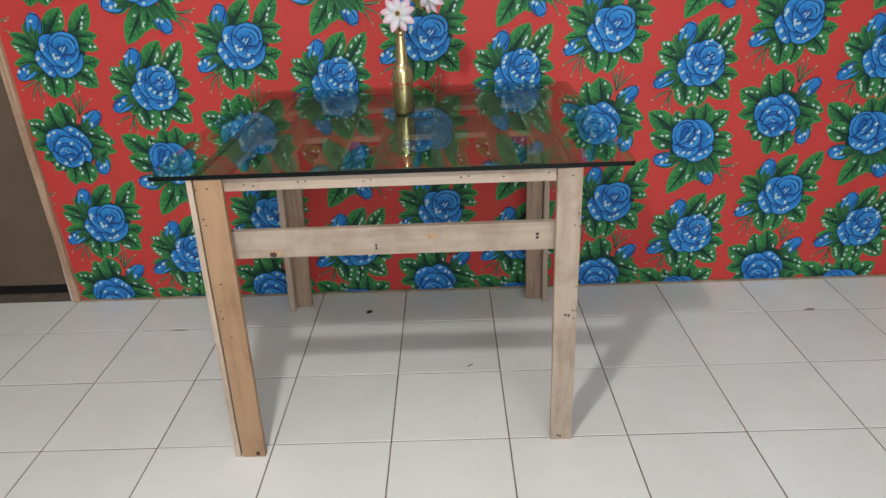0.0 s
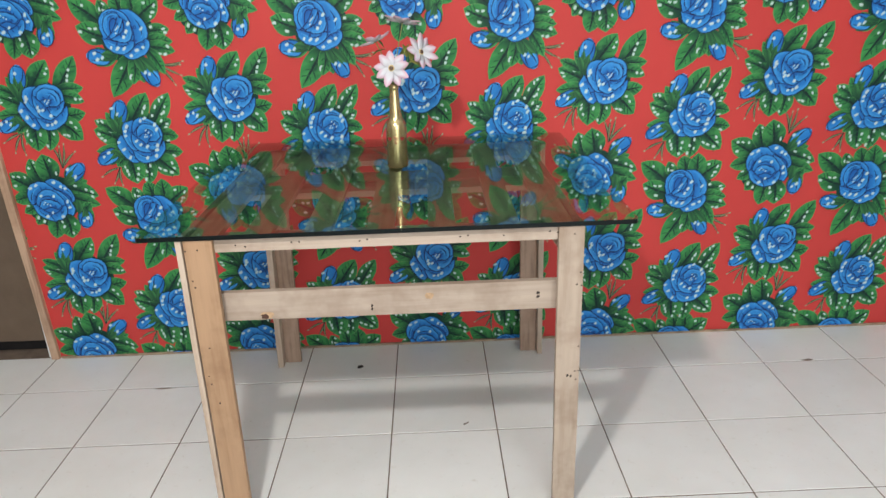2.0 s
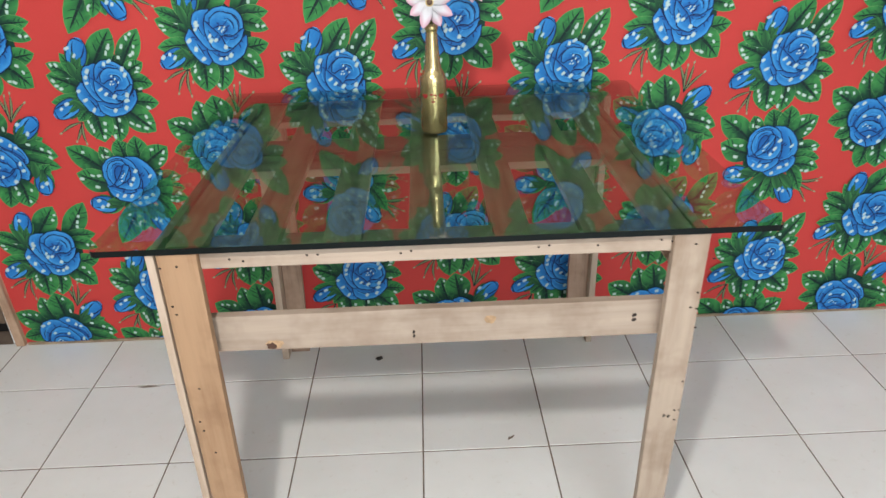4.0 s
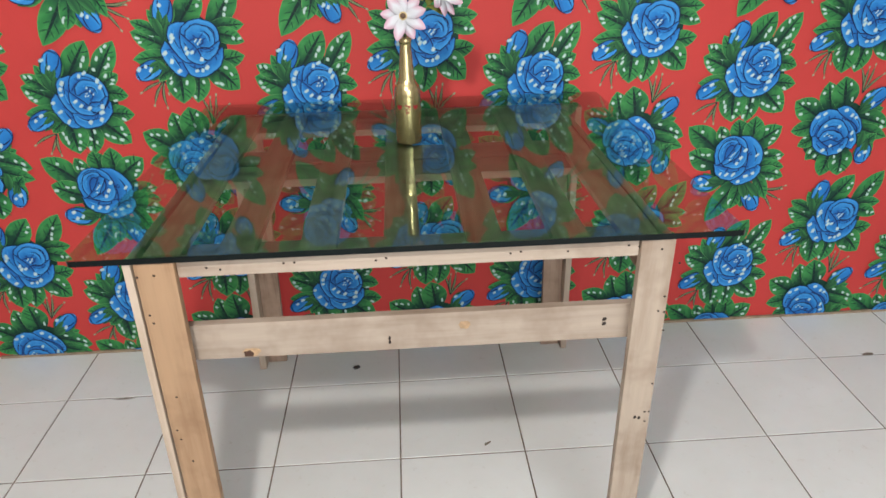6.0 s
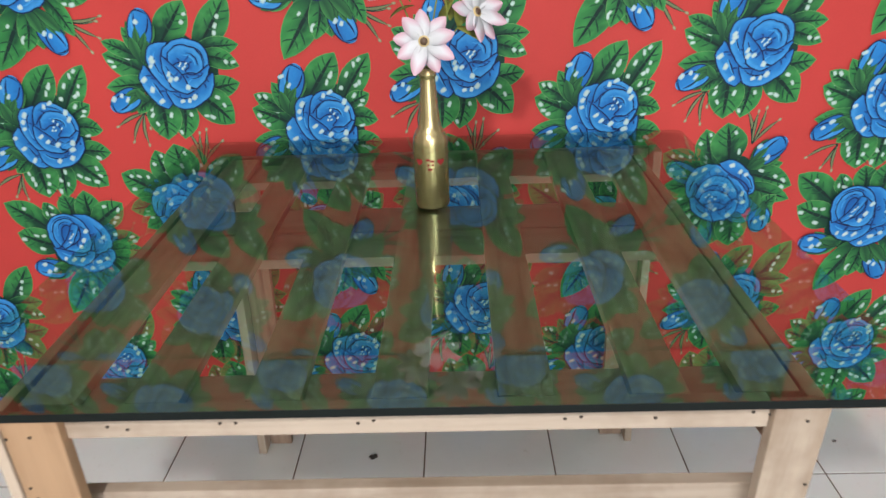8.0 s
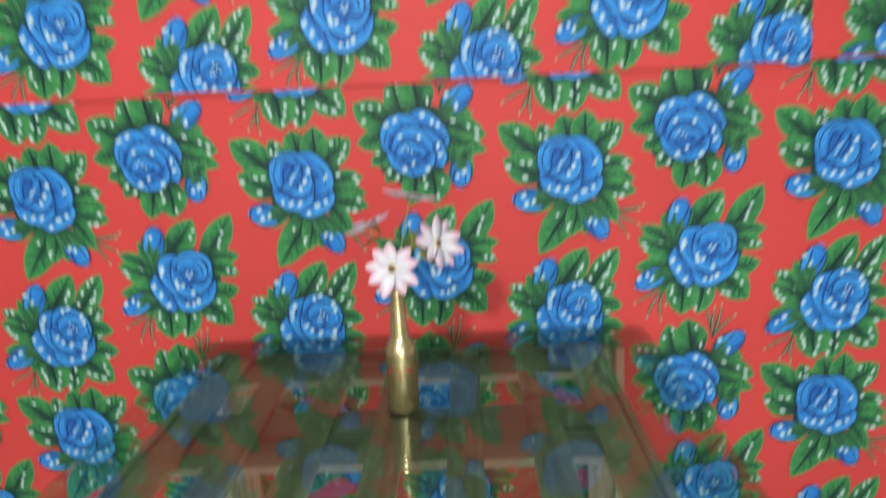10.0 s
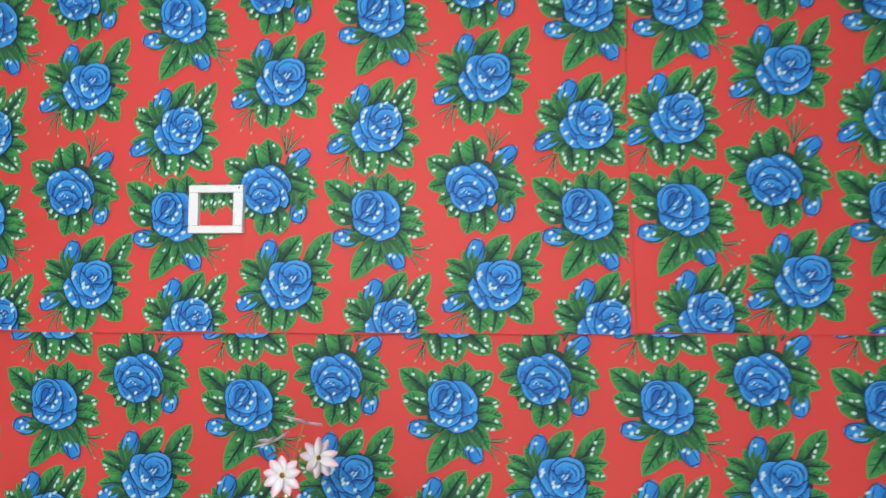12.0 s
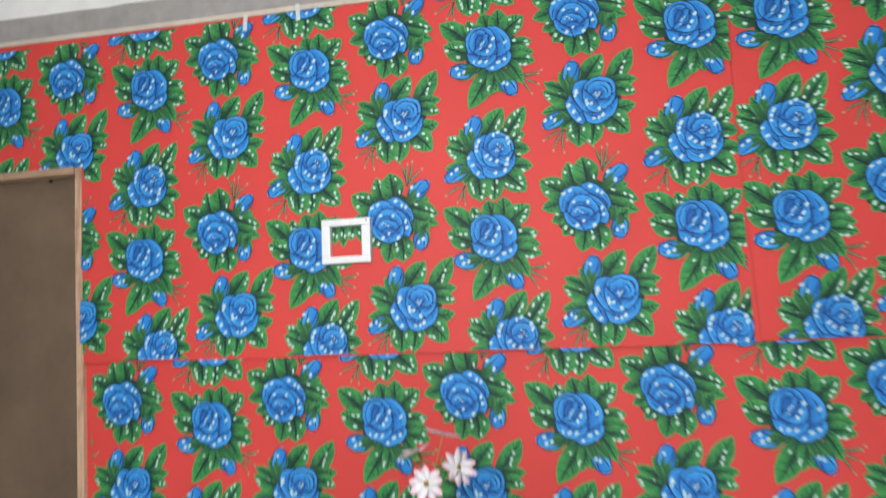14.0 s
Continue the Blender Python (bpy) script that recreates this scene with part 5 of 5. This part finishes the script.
def blot(name, x, y, rx, ry, high, turn, mat, seed, label, category):
    """A low uneven blot of dirt that lies on the floor."""
    rng = random.Random(seed)
    bm = bmesh.new()
    n = 16
    rim = [(1 + rng.uniform(-0.35, 0.3)) for k in range(n)]
    low = [bm.verts.new((rx * rim[k] * math.cos(2 * math.pi * k / n), ry * rim[k] * math.sin(2 * math.pi * k / n), 0.0)) for k in range(n)]
    mid = [bm.verts.new((0.55 * v.co.x, 0.55 * v.co.y, high * rng.uniform(0.6, 1.0))) for v in low]
    for k in range(n):
        bm.faces.new((low[k], low[(k + 1) % n], mid[(k + 1) % n], mid[k]))
    bm.faces.new(mid)
    ob = part(name, bm, mat, smooth=True)
    ob.matrix_world = pose(x, y, 0.0003, 0, 0, turn)
    return tagged(ob, label, category)


blot("dirt_clump", 1.375, 3.838, 0.011, 0.008, 0.007, 20, DIRT, 1, "small dark clump of dirt lying on a tile", "dirt")
blot("scuff_mark", 1.718, 3.483, 0.010, 0.004, 0.0006, 40, SCUFF, 2, "faint grey scuff on a white tile", "stain")
blot("scuff_mark", 2.885, 3.765, 0.022, 0.006, 0.0008, 0, SCUFF, 3, "brown chipped spot on a tile joint", "stain")
blot("scuff_mark", 0.735, 3.752, 0.028, 0.004, 0.0006, 2, SCUFF, 4, "reddish brown smear along a tile joint", "stain")
blot("scuff_mark", 1.548, 2.905, 0.014, 0.006, 0.0006, 10, SCUFF, 5, "pale brown smudge on a white tile", "stain")

# ---- floor, tile by tile ----
floor = tagged(part("floor", box((X0 - 0.14, Y0 - 0.14, -0.06), (X1 + 0.14, WALL + 0.14, -0.0017)), GROUT), "brown grout bed of a white tiled floor", "floor", kind="structure")
TX, TY, GX, GY = 0.3085, 0.3110, 1.500, 3.760
GAP = 0.0017


def tile_mesh(w, h):
    bm = box((0, 0, -0.008), (w, h, 0))
    rim = [e for e in bm.edges if all(abs(v.co.z) < 1e-6 for v in e.verts)]
    bmesh.ops.bevel(bm, geom=rim, offset=0.0010, segments=1, affect="EDGES")
    return mesh_of("tile", bm, TILE)


def spans(lo, hi, start, size):
    k = math.floor((lo - start) / size)
    while start + k * size < hi - 0.01:
        a, b = max(lo, start + k * size), min(hi, start + (k + 1) * size)
        if b - a > 0.03:
            yield a + GAP, b - GAP
        k += 1


tiles = {}
for ya, yb in spans(Y0, WALL, GY, TY):
    for xa, xb in spans(X0, X1, GX, TX):
        key = (round(xb - xa, 4), round(yb - ya, 4))
        if key not in tiles:
            tiles[key] = tile_mesh(*key)
        ob = new("tile", tiles[key])
        ob.parent = floor
        ob.matrix_world = pose(xa, ya, random.uniform(-0.0006, 0.0), random.uniform(-0.05, 0.05), random.uniform(-0.05, 0.05), 0)
